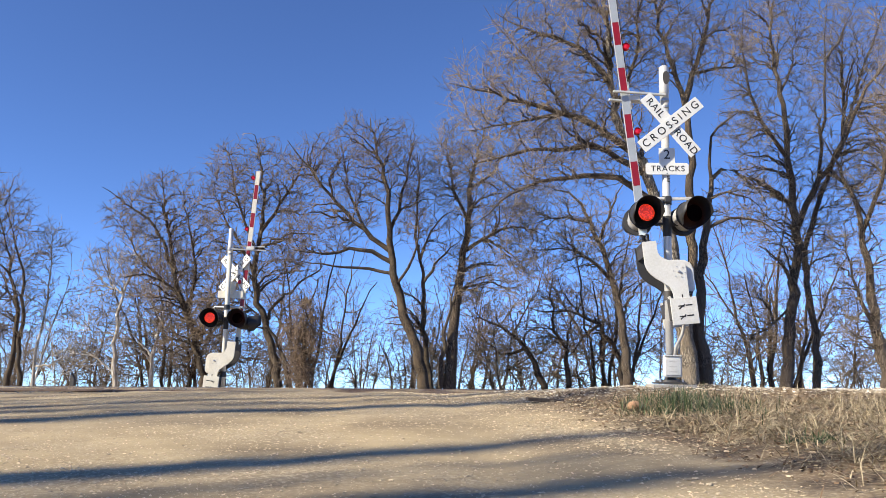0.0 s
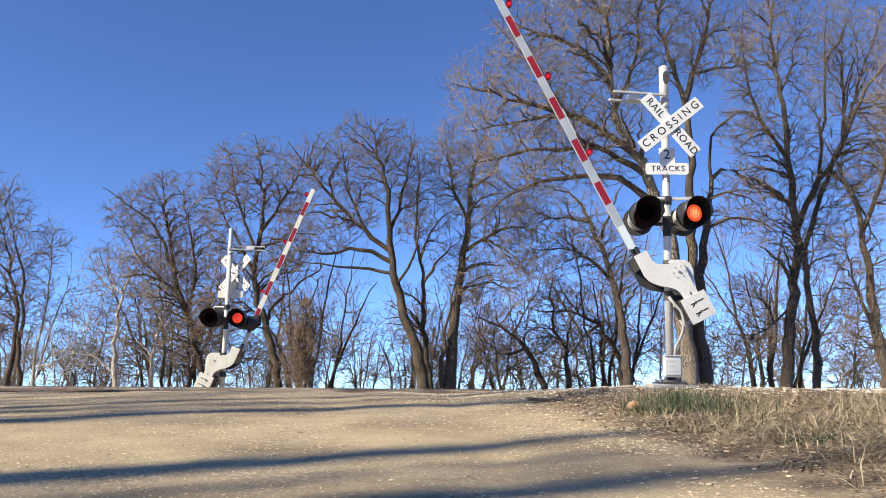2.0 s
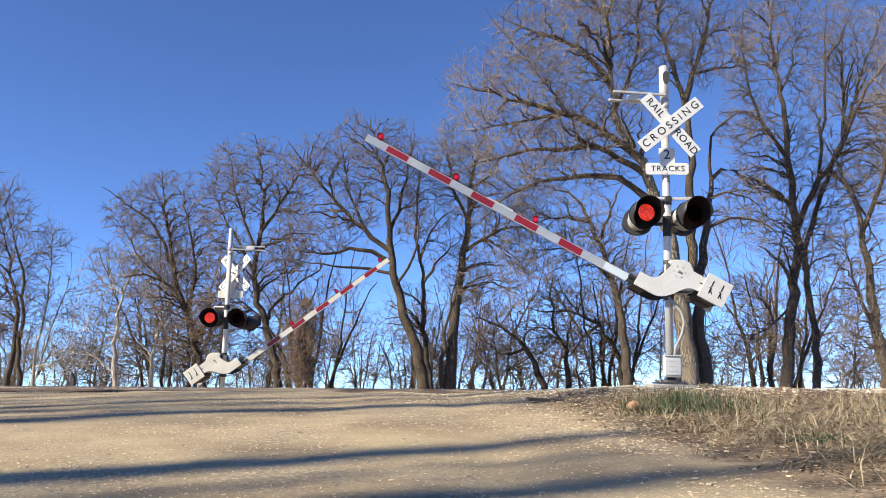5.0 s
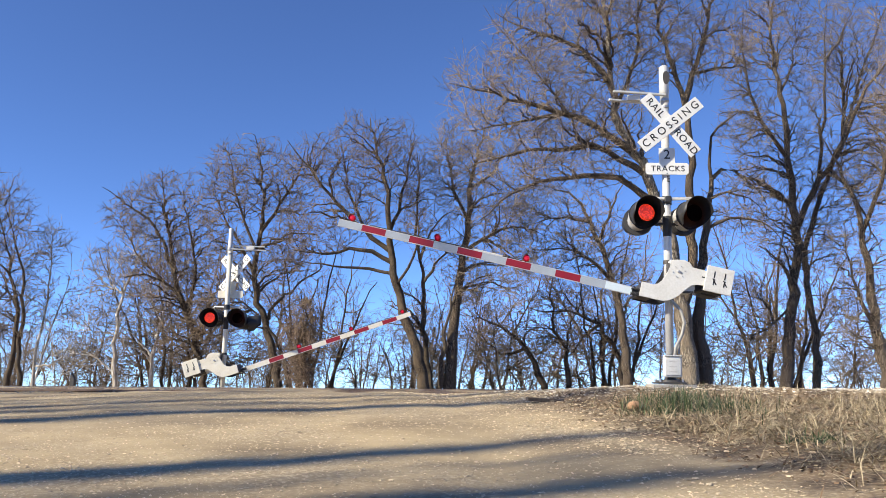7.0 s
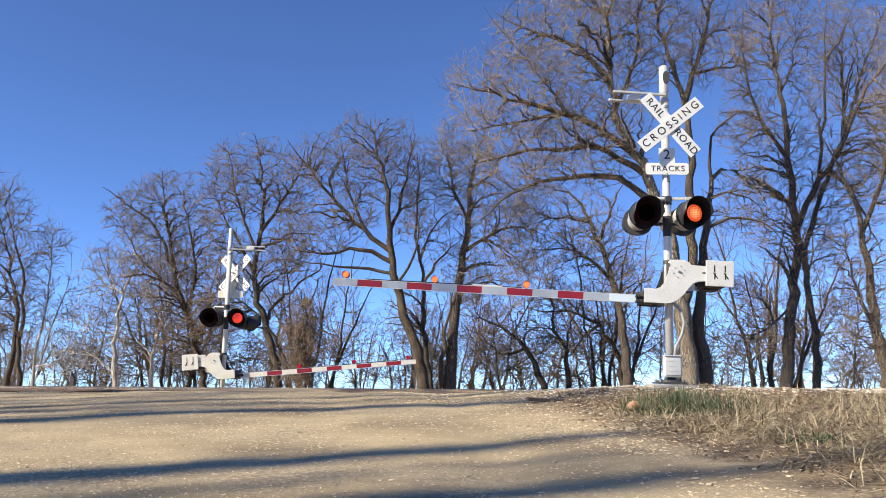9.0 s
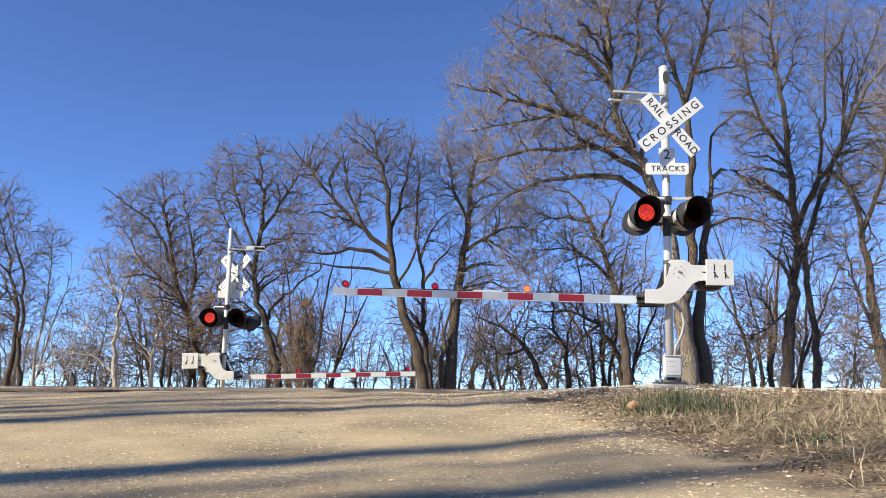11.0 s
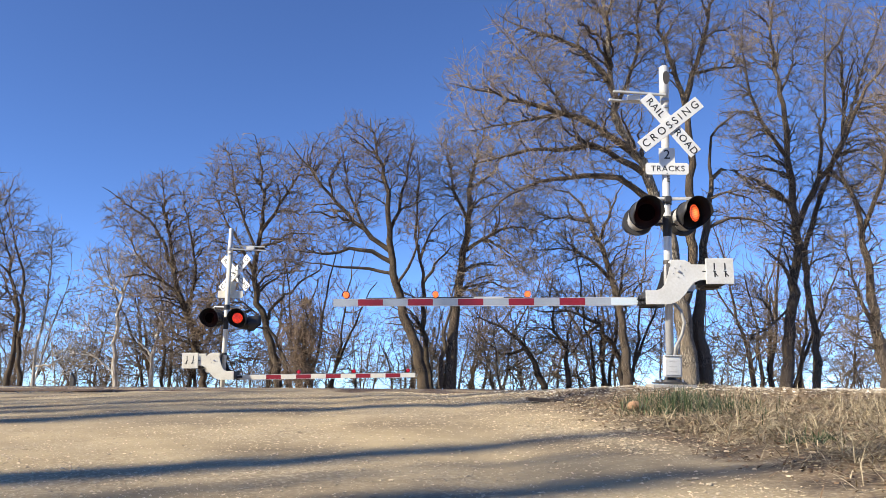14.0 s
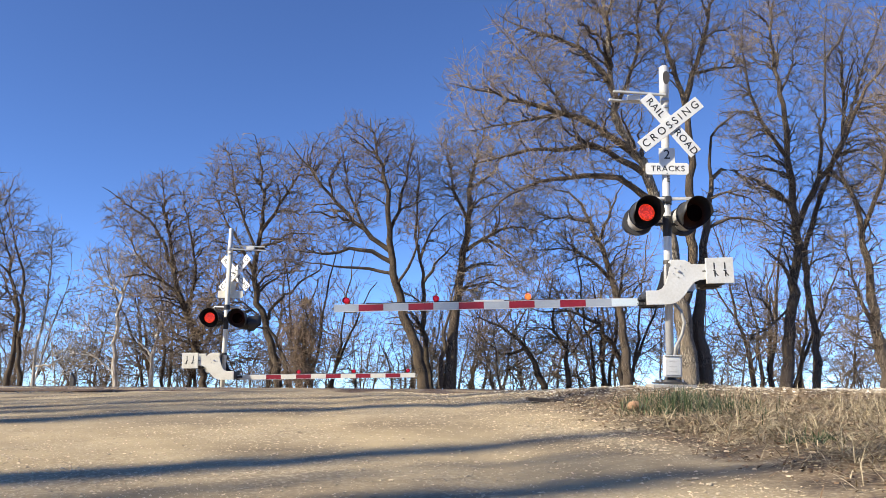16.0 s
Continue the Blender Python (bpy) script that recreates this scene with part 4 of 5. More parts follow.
grow_tree(102, "cottonwood", 12.25, 29.00, 1.05, [
    (0.31, [(0.0, 0.0), (0.2, 3.3), (0.6, 5.4), (1.0, 6.9), (0.9, 8.3), (0.7, 9.9), (0.5, 11.2), (0.4, 12.7), (0.4, 14.8), (0.8, 17.4)]),
    (0.19, [(0.9, 7.1), (1.5, 8.7), (2.2, 10.0), (2.8, 11.5), (3.8, 13.2), (4.9, 14.6)]),
    (0.11, [(1.4, 9.0), (1.7, 11.2), (1.8, 13.4), (1.8, 15.3)]),
    (0.13, [(0.6, 9.9), (-0.2, 10.8), (-0.8, 11.7), (-1.2, 13.2), (-1.3, 14.8)]),
    (0.09, [(1.8, 13.2), (2.6, 14.4), (3.3, 15.7)]),
    (0.09, [(0.4, 12.3), (1.0, 13.4), (1.3, 14.8)]),
    (0.08, [(0.1, 2.2), (-0.8, 3.1), (-1.7, 3.3), (-2.6, 3.1)]),
    (0.08, [(0.3, 3.7), (-0.4, 4.5), (-1.4, 4.9)])],
    [(0.4, 15.0, 1.4, 2.3), (1.9, 13.7, 1.2, 3.1), (-0.7, 11.0, 1.2, 2.3), (-0.4, 8.6, 1.1, 1.6), (1.4, 9.9, 1.4, 1.8), (-1.1, 13.6, 0.8, 1.6), (0.6, 6.8, 1.4, 1.4), (-1.3, 3.3, 1.2, 1.1), (-1.0, 4.8, 1.0, 0.8)], 1.0)
grow_tree(103, "cottonwood", 13.82, 29.80, 1.0, [
    (0.20, [(0.0, 0.0), (0.0, 3.2), (-0.1, 4.9), (-0.2, 6.1), (0.2, 7.4), (1.0, 9.7), (1.6, 11.2), (2.5, 13.1), (3.3, 15.0), (4.1, 17.4)]),
    (0.12, [(1.0, 9.7), (1.6, 8.8), (2.2, 7.7), (2.7, 6.4)]),
    (0.11, [(1.5, 11.0), (1.9, 12.9), (2.3, 14.7), (2.7, 16.6)])],
    [(2.3, 14.5, 1.5, 2.3), (2.8, 11.9, 1.1, 2.1), (1.1, 7.9, 1.3, 1.9), (2.1, 9.7, 1.1, 1.3)], 1.0)
grow_tree(104, "cottonwood", 14.91, 27.00, 0.9, [
    (0.31, [(0.0, 0.0), (-0.2, 3.0), (-0.4, 4.7), (-0.4, 6.3), (-0.6, 7.6), (-1.2, 8.9), (-1.7, 9.8)]),
    (0.13, [(-0.4, 6.5), (0.1, 8.1), (0.4, 9.9), (0.3, 12.0), (0.8, 14.3)]),
    (0.11, [(-0.3, 3.2), (-0.8, 4.3), (-1.1, 5.5), (-1.2, 6.9)])],
    [(-0.3, 8.3, 1.1, 2.1), (-0.1, 5.5, 1.0, 1.3), (-1.2, 5.5, 1.0, 1.5), (0.5, 10.9, 1.0, 2.3), (-0.8, 3.8, 1.1, 1.1)], 1.0)
grow_tree(105, "cottonwood", 19.28, 33.00, 0.6, [
    (0.26, [(0.0, 0.0), (0.3, 5.8), (0.2, 9.4), (0.3, 13.1), (0.9, 17.0)]),
    (0.14, [(0.3, 7.4), (-0.2, 9.9), (-0.5, 12.3)])],
    [(0.2, 11.9, 1.4, 3.5), (0.8, 16.7, 1.6, 2.3)], 1.0)
grow_tree(106, "cottonwood", 8.30, 36.00, 0.9, [
    (0.32, [(0.0, 0.0), (-0.1, 3.5), (-0.4, 5.3), (-0.8, 6.9), (-1.5, 8.7), (-1.9, 10.0), (-2.7, 10.4), (-3.9, 10.6)]),
    (0.15, [(-0.6, 6.2), (-1.7, 7.4), (-2.7, 7.6), (-4.0, 7.4)]),
    (0.13, [(-1.2, 7.9), (-0.6, 9.5), (-0.1, 10.8)]),
    (0.11, [(-1.5, 8.8), (-3.0, 9.1), (-4.5, 8.7)])],
    [(-3.1, 8.2, 2.3, 1.9), (-1.2, 8.2, 1.4, 2.3), (-4.3, 10.0, 1.5, 1.3), (0.1, 6.6, 1.3, 2.0)], 1.0)
grow_tree(107, "elm", 5.10, 38.00, 0.36, [
    (0.27, [(0.0, 0.0), (-0.8, 2.9), (-1.8, 3.9), (-2.8, 4.5), (-3.8, 4.7)]),
    (0.21, [(0.9, 0.0), (0.7, 3.0), (0.1, 4.2), (-0.1, 5.3), (0.1, 6.6)]),
    (0.12, [(-1.2, 3.3), (-2.0, 2.8), (-2.9, 3.4), (-3.4, 3.9)])],
    [(-2.2, 3.6, 2.1, 1.7), (0.2, 4.7, 1.6, 2.1), (-3.3, 5.2, 1.3, 1.3)], 1.0)
grow_tree(108, "elm", 8.66, 37.00, 0.36, [
    (0.24, [(0.0, 0.0), (-0.8, 3.5), (-1.8, 4.5), (-3.0, 5.0), (-4.3, 4.9)]),
    (0.12, [(-1.4, 4.1), (-2.2, 3.6), (-3.0, 3.1)])],
    [(-2.0, 3.9, 2.1, 1.6), (-3.2, 5.7, 1.6, 1.0)], 1.0)
grow_tree(109, "cottonwood", 0.31, 35.00, 1.0, [
    (0.40, [(0.0, 0.0), (0.1, 3.4), (0.4, 5.9), (0.7, 7.4), (0.8, 9.0), (0.9, 10.4), (1.2, 11.7), (1.7, 13.3)]),
    (0.22, [(-0.5, 0.0), (-0.3, 3.2), (0.1, 4.9), (0.3, 6.2)]),
    (0.15, [(0.7, 7.3), (1.8, 8.1), (3.1, 8.5), (4.2, 8.0)]),
    (0.12, [(0.8, 8.7), (0.1, 10.3), (-0.2, 11.8), (-0.1, 13.2)]),
    (0.11, [(0.9, 10.0), (1.9, 10.8), (2.6, 12.1)])],
    [(0.9, 10.8, 1.7, 3.0), (2.4, 8.7, 1.7, 1.5), (-0.1, 11.3, 1.1, 2.2), (2.6, 6.7, 1.5, 1.5), (0.8, 6.4, 1.2, 1.7)], 1.3)
grow_tree(110, "elm", -0.60, 34.00, 0.8, [
    (0.36, [(0.0, 0.0), (-0.4, 2.9), (-1.0, 4.2), (-1.4, 5.6), (-1.7, 6.7), (-1.7, 8.2), (-1.9, 10.0), (-2.3, 11.6), (-2.7, 13.2)]),
    (0.17, [(-1.8, 6.8), (-2.9, 7.3), (-3.9, 7.2), (-4.8, 6.8), (-6.0, 7.2)]),
    (0.12, [(-1.6, 6.2), (-3.4, 6.5), (-4.8, 6.6), (-6.2, 6.9)]),
    (0.18, [(-1.8, 7.0), (-3.0, 8.1), (-4.0, 9.2), (-4.7, 10.0), (-5.5, 11.0), (-6.2, 11.9)]),
    (0.14, [(-1.7, 8.0), (-1.2, 9.5), (-1.0, 11.0), (-0.7, 12.5)]),
    (0.11, [(-2.9, 8.0), (-3.5, 9.5), (-3.9, 11.2), (-4.2, 12.8)]),
    (0.11, [(-1.4, 5.8), (-0.7, 6.5), (-0.4, 7.5), (-0.6, 9.0)])],
    [(-3.0, 11.2, 2.2, 2.0), (-5.0, 11.0, 1.4, 1.3), (-1.5, 11.1, 1.4, 2.2), (-5.0, 8.2, 1.8, 1.4), (-3.2, 9.0, 1.4, 1.2), (-0.7, 8.7, 1.0, 1.4)], 1.2)
grow_tree(111, "elm", -0.35, 34.60, 0.6, [
    (0.23, [(0.0, 0.0), (-0.4, 3.4), (-0.5, 5.3), (-0.6, 7.0), (-0.4, 8.0), (0.1, 8.6), (0.8, 9.0)]),
    (0.12, [(-0.6, 5.8), (0.1, 6.8), (0.7, 7.3), (1.2, 7.7)]),
    (0.11, [(-0.6, 6.8), (-0.9, 8.3), (-0.7, 9.9), (-0.8, 11.4)])],
    [(0.1, 7.6, 1.1, 1.5), (-0.7, 9.9, 0.9, 2.0), (-1.2, 4.4, 1.2, 1.5)], 1.0)
grow_tree(112, "elm", -7.03, 36.00, 0.75, [
    (0.28, [(0.0, 0.0), (-0.6, 3.2), (-1.2, 4.7), (-1.6, 6.4), (-1.3, 8.1), (-1.2, 9.6), (-1.5, 11.3), (-1.8, 12.9)]),
    (0.18, [(0.5, 0.0), (-0.1, 2.9), (-0.9, 4.1), (-1.7, 5.0), (-2.8, 5.5)]),
    (0.14, [(-1.5, 6.4), (-2.4, 7.9), (-3.2, 9.0), (-3.9, 10.7)]),
    (0.14, [(-1.3, 8.1), (-0.4, 9.6), (0.5, 11.0), (0.7, 12.4)]),
    (0.11, [(-1.5, 7.1), (-2.2, 9.2), (-2.6, 11.0), (-2.8, 12.3)])],
    [(-1.7, 10.7, 2.2, 2.2), (-3.1, 9.9, 1.5, 1.9), (0.0, 10.2, 1.3, 1.9), (-2.3, 7.0, 1.8, 1.8), (0.2, 7.3, 1.5, 1.5), (-3.2, 4.4, 1.5, 1.5)], 1.2)
grow_tree(113, "elm", -11.44, 40.00, 0.7, [
    (0.25, [(0.0, 0.0), (-0.9, 3.7), (-1.7, 5.9), (-2.5, 7.9), (-3.4, 9.6), (-5.0, 10.6), (-5.9, 11.3)]),
    (0.17, [(-2.1, 6.8), (-2.5, 8.8), (-2.9, 10.6), (-3.1, 12.3)]),
    (0.14, [(-1.2, 4.8), (-0.9, 7.1), (-1.2, 9.4), (-1.6, 11.2)]),
    (0.14, [(-1.7, 5.9), (-3.2, 7.1), (-4.4, 8.2), (-4.9, 9.4)])],
    [(-2.8, 10.3, 2.3, 2.1), (-1.3, 8.8, 1.7, 2.3), (-4.7, 10.0, 1.3, 1.4), (-2.6, 6.8, 2.5, 2.0), (-1.1, 4.2, 2.0, 2.0)], 1.2)
grow_tree(114, "sycamore", -16.89, 42.00, 0.6, [
    (0.21, [(0.0, 0.0), (-0.2, 3.5), (-0.1, 5.2), (0.1, 6.4), (0.5, 7.6), (0.9, 8.9)]),
    (0.10, [(-0.1, 2.2), (-1.3, 3.0), (-2.9, 3.1)]),
    (0.09, [(-0.1, 3.8), (-0.9, 4.1), (-1.5, 4.2)]),
    (0.09, [(-0.1, 6.1), (-0.8, 6.6), (-2.0, 6.5)])],
    [(-0.7, 7.3, 1.8, 1.5), (-1.5, 4.9, 1.8, 1.8), (0.7, 8.6, 1.3, 1.8), (-2.1, 3.2, 1.5, 1.2)], 1.0)
grow_tree(115, "sycamore", -15.58, 43.00, 0.5, [
    (0.18, [(0.0, 0.0), (0.3, 3.8), (0.7, 5.7), (1.3, 7.2), (2.0, 8.8)]),
    (0.09, [(0.5, 4.8), (-0.3, 6.0), (-0.6, 7.8)])],
    [(0.7, 7.8, 1.5, 1.8), (-0.3, 5.1, 1.8, 2.1)], 1.0)
grow_tree(116, "elm", -16.08, 30.00, 0.8, [
    (0.18, [(0.0, 0.0), (0.1, 2.4), (0.2, 3.4), (0.0, 4.7), (-0.5, 6.2), (-1.0, 7.9)]),
    (0.15, [(0.6, 0.0), (0.4, 2.4), (0.5, 3.8), (0.4, 5.1), (0.1, 6.6), (-0.3, 7.9)]),
    (0.08, [(0.1, 4.0), (-0.6, 5.1), (-1.4, 6.0)])],
    [(-0.8, 7.9, 1.1, 1.6), (0.1, 6.4, 1.1, 1.5), (-0.1, 4.2, 1.3, 1.5), (-1.4, 6.8, 1.1, 1.9)], 1.0)
grow_tree(117, "sycamore", -15.76, 31.00, 0.6, [
    (0.10, [(0.0, 0.0), (0.1, 2.8), (0.4, 4.4), (0.4, 6.1), (0.3, 7.6)]),
    (0.09, [(-0.1, 0.0), (0.3, 2.8), (0.8, 4.5), (1.1, 5.9)]),
    (0.08, [(0.1, 2.0), (0.7, 2.0), (1.2, 2.2), (1.5, 2.7)])],
    [(0.4, 6.8, 0.8, 1.2), (0.9, 4.6, 1.1, 1.4), (-0.2, 5.2, 0.9, 1.3)], 1.0)
grow_tree(118, "elm", -17.13, 30.50, 0.6, [
    (0.12, [(0.0, 0.0), (-0.1, 3.0), (-0.5, 5.2), (-0.5, 7.4)]),
    (0.09, [(-0.2, 3.9), (0.4, 5.2), (0.4, 6.5)])],
    [(-0.4, 6.7, 1.1, 2.2), (0.0, 3.9, 1.1, 1.3)], 1.0)

# a tree smothered in dead vines: drapes hang from its branches
vine_tree, wood = grow_tree(180, "vine", -5.95, 33.5, 0.8, [(0.2, [(0, 0), (0.1, 2.5), (0.2, 4.2), (0.1, 5.2)]), (0.08, [(0.1, 2.2), (-0.5, 3.2), (-0.6, 4.3)]), (0.08, [(0.1, 2.4), (0.7, 3.2), (0.8, 4.0)])],
                            [(0.1, 4.0, 0.75, 1.2), (0.3, 2.6, 0.8, 1.0)], 1.0)
rng = np.random.default_rng(181)
picked = wood[0][rng.choice(len(wood[0]), 420)]
hang = sprout(rng, np.stack([picked, picked + rng.normal(0, 0.05, picked.shape)], 1), np.full((420, 2), 0.01), 420, (0, 1), 80, 0.7, 0.01, 6, -0.5, 0.22, 0.008)
hang_more = sprout(rng, *hang, 2200, (0, 1), 50, 0.3, 0.02, 3, -0.3, 0.35, 0.007)
leaves = sprout(rng, *hang_more, 4200, (0, 1), 50, 0.12, 0.06, 2, -0.2, 0.5, 0.012)
tubes("dead_vine", [(*hang, 3), (*hang_more, 3), (*leaves, 3)], VINE, vine_tree)["kind"] = "stuff"

# the wood behind them, thinner crooked stems of the same kinds: across (x / y), y, height, kind
BEHIND = [(-0.54, 45, 6.5, "elm"), (-0.47, 47, 6.0, "sycamore"), (-0.43, 44, 7.0, "elm"), (-0.385, 46, 7.5, "elm"), (-0.345, 48, 9.5, "elm"), (-0.305, 45, 10.5, "elm"),
          (-0.27, 50, 11, "elm"), (-0.225, 47, 11, "elm"), (-0.185, 46, 8.5, "elm"), (-0.145, 48, 6.0, "elm"), (-0.105, 50, 6.5, "cottonwood"), (-0.05, 52, 7.5, "elm"), (0.01, 50, 8.5, "elm"),
          (0.07, 46, 10.0, "elm"), (0.105, 48, 9.0, "cottonwood"), (0.14, 46, 8.0, "cottonwood"), (0.175, 44, 8.5, "elm"), (0.215, 47, 9, "cottonwood"), (0.265, 50, 8, "elm"),
          (0.31, 48, 7.0, "elm"), (0.36, 46, 7.0, "cottonwood"), (0.40, 50, 8.0, "elm"), (0.455, 48, 9.0, "cottonwood"), (0.50, 47, 10.0, "elm"), (0.55, 46, 10.0, "elm")]
pick = random.Random(8)
for number, (across, y, height, kind) in enumerate(BEHIND):
    lean = pick.choice((-1, 1)) * pick.uniform(0.05, 0.3) * height
    mid = lean * pick.uniform(0.1, 0.7)
    stems = [(0.0095 * height + 0.02, [(0, 0), (mid * 0.6, 0.22 * height), (mid, 0.45 * height), (lean * 0.8, 0.72 * height), (lean, height)])]
    masses = [(lean * 0.8, 0.68 * height, 0.24 * height, 0.27 * height)]
    for k in range(3):
        side, low = pick.choice((-1, 1)), pick.uniform(0.1, 0.4) * height
        out, up = side * pick.uniform(0.15, 0.36) * height, pick.uniform(0.05, 0.3) * height
        foot = mid * min(1, low / (0.45 * height))
        stems.append((0.0055 * height, [(foot, low), (foot + 0.5 * out, low + 0.75 * up), (foot + out, low + up)]))
        masses.append((foot + 0.75 * out, low + 0.8 * up, 0.2 * height, 0.15 * height))
    masses.append((mid * 0.5, 0.22 * height, 0.25 * height, 0.17 * height))
    grow_tree(500 + number, kind, across * y, y, 0.2, stems, masses, 0.75)

# trees beside and behind the camera, whose trunks shade the road
for number, (x, y, radius, height) in enumerate([(-20.6, -3.75, 0.92, 16), (-21.5, 0.05, 0.62, 19), (-19.5, -5.25, 0.72, 16.5), (-23, 0.1, 0.2, 17), (-24, 1.6, 0.25, 16.5), (-26, 1.6, 0.22, 17), (-20.2, -4.6, 0.3, 15),
                                                 (-23.9, 3.0, 0.3, 17), (-23.5, 4.3, 0.25, 17), (-24.5, 5.4, 0.3, 18), (-25, 6.6, 0.3, 17), (-21.9, 1.6, 0.2, 18), (-20.9, 2.9, 0.25, 19), (-19.5, 3.5, 0.2, 17)]):
    build_tree(300 + number, "elm", x, y, radius, 0.25, [(0.1, height * 0.3), (-0.1, height * 0.6), (0.1, height * 0.85), (0, height)],
               [(2.6, 0.9, 0.4, 1.8), (2.9, -1.0, 0.3, 1.6), (3.1, 0.6, -0.8, 1.2)], 0.3, "trees beside the road")


def sapling(seed, height, kind):
    """A bush of several thin stems with fine branches."""
    rng = np.random.default_rng(seed)
    bark, twig = KINDS[kind][:2]
    bush = thing("shrub", pose(0, 0, 0), "leafless tangle of thin grey-brown saplings", "shrub", "thicket")
    stems, radii = [], []
    for s in range(7):
        a, out = rng.uniform(0, 6.28), rng.uniform(0.1, 0.9)
        lean = rng.uniform(0.1, 0.45) * height
        foot = np.array([math.cos(a) * out, math.sin(a) * out, -0.1])
        end = foot + np.array([math.cos(a) * lean, math.sin(a) * lean, height * rng.uniform(0.6, 1.05)])
        stems.append(smooth_line([foot, foot * 0.6 + end * 0.4 + np.array([0, 0, 0.2 * height]) * 0.5, end], 13, rng, 0.03 * height / 3))
        radii.append(0.012 * height * rng.uniform(0.6, 1.2) * np.linspace(1, 0.2, 13))
    sp, sr = np.array(stems), np.array(radii)
    b2 = sprout(rng, sp, sr, 70, (0.15, 1), 45, 0.30 * height, 0.012, 6, 0.08, 0.16, 0.009)
    b3 = sprout(rng, *b2, 380, (0.1, 1), 42, 0.15 * height, 0.01, 5, 0.06, 0.2, 0.007)
    b4 = sprout(rng, *b3, 1100, (0.1, 1), 40, 0.09 * height, 0.01, 2, 0.05, 0.2, 0.006)
    for pts, rad in zip(sp, sr):
        tubes("stem", [(pts[None], rad[None], 6)], bark, bush)
    tubes("crown", [(*b2, 4), (*b3, 3), (*b4, 3)], twig, bush)["kind"] = "stuff"
    return bush


rng = np.random.default_rng(11)
shrubs = [sapling(1, 4.6, "elm"), sapling(2, 4.0, "cottonwood"), sapling(3, 5.6, "elm"), sapling(4, 4.4, "cottonwood")]
spots = []
for k in range(28):
    depth = rng.uniform(38, 62)
    across = -0.62 + 1.26 * (k + rng.uniform(-0.4, 0.4)) / 27
    spots.append((across * depth, depth, rng.uniform(0, 360), rng.uniform(0.9, 1.55)))
for k, (x, y, turn, size) in enumerate(spots):
    m = pose(x, y, float(ground_height(x, y)), 0, 0, turn) @ Matrix.Scale(size, 4)
    if k < 4:
        shrubs[k].matrix_basis = m
    else:
        copy_thing(shrubs[k % 4] if k % 11 else shrubs[2], m)


# ---- verge: stones, straw, leaves, grass ----


def scatter(rng, count, x0, x1, y0, y1, keep):
    """Random places in a rectangle of the ground, thinned by keep(x, y) from 0 to 1."""
    x, y = rng.uniform(x0, x1, count), rng.uniform(y0, y1, count)
    good = rng.uniform(0, 1, count) < keep(x, y)
    return x[good], y[good]


def off_road(x, y):
    return x - (2.35 - 0.13 * y)


def stones(name, rng, x, y, low, high, label, mat=STONE, plain=False):
    """Broken stones: squashed octahedra with uneven corners, half sunk in the ground."""
    n = len(x)
    size = low * (high / low) ** (rng.uniform(0, 1, n) ** 2.2)
    corner = np.array([(1, 0, 0), (0, 1, 0), (-1, 0, 0), (0, -1, 0), (0.1, 0.05, 0.72), (0, 0, -1)], float)
    corner = np.concatenate([corner, np.array([(0.6, 0.6, 0.6), (-0.6, 0.62, 0.55), (-0.62, -0.58, 0.6), (0.58, -0.62, 0.5)])])
    faces = np.array([(0, 6, 4), (6, 1, 4), (1, 7, 4), (7, 2, 4), (2, 8, 4), (8, 3, 4), (3, 9, 4), (9, 0, 4),
                      (6, 0, 1), (7, 1, 2), (8, 2, 3), (9, 3, 0)])
    if plain:
        corner = corner[:6]
        faces = np.array([(0, 1, 4), (1, 2, 4), (2, 3, 4), (3, 0, 4), (1, 0, 5), (2, 1, 5), (3, 2, 5), (0, 3, 5)])
    m = len(corner)
    v = corner[None] * rng.uniform(0.65, 1.2, (n, m, 1)) * np.stack([np.ones(n), rng.uniform(0.6, 1, n), rng.uniform(0.45, 0.8, n)], 1)[:, None]
    a = rng.uniform(0, 6.28, n)
    c, s = np.cos(a)[:, None], np.sin(a)[:, None]
    v = np.stack([v[..., 0] * c - v[..., 1] * s, v[..., 0] * s + v[..., 1] * c, v[..., 2]], -1) * (size / 2)[:, None, None]
    v += np.stack([x, y, ground_height(x, y) + size * 0.06], 1)[:, None]
    f = faces[None] + m * np.arange(n)[:, None, None]
    ob = array_mesh(name, v.reshape(-1, 3), f.reshape(-1, 3), mat, smooth=False)
    return tagged(ob, label, "gravel", kind="stuff")


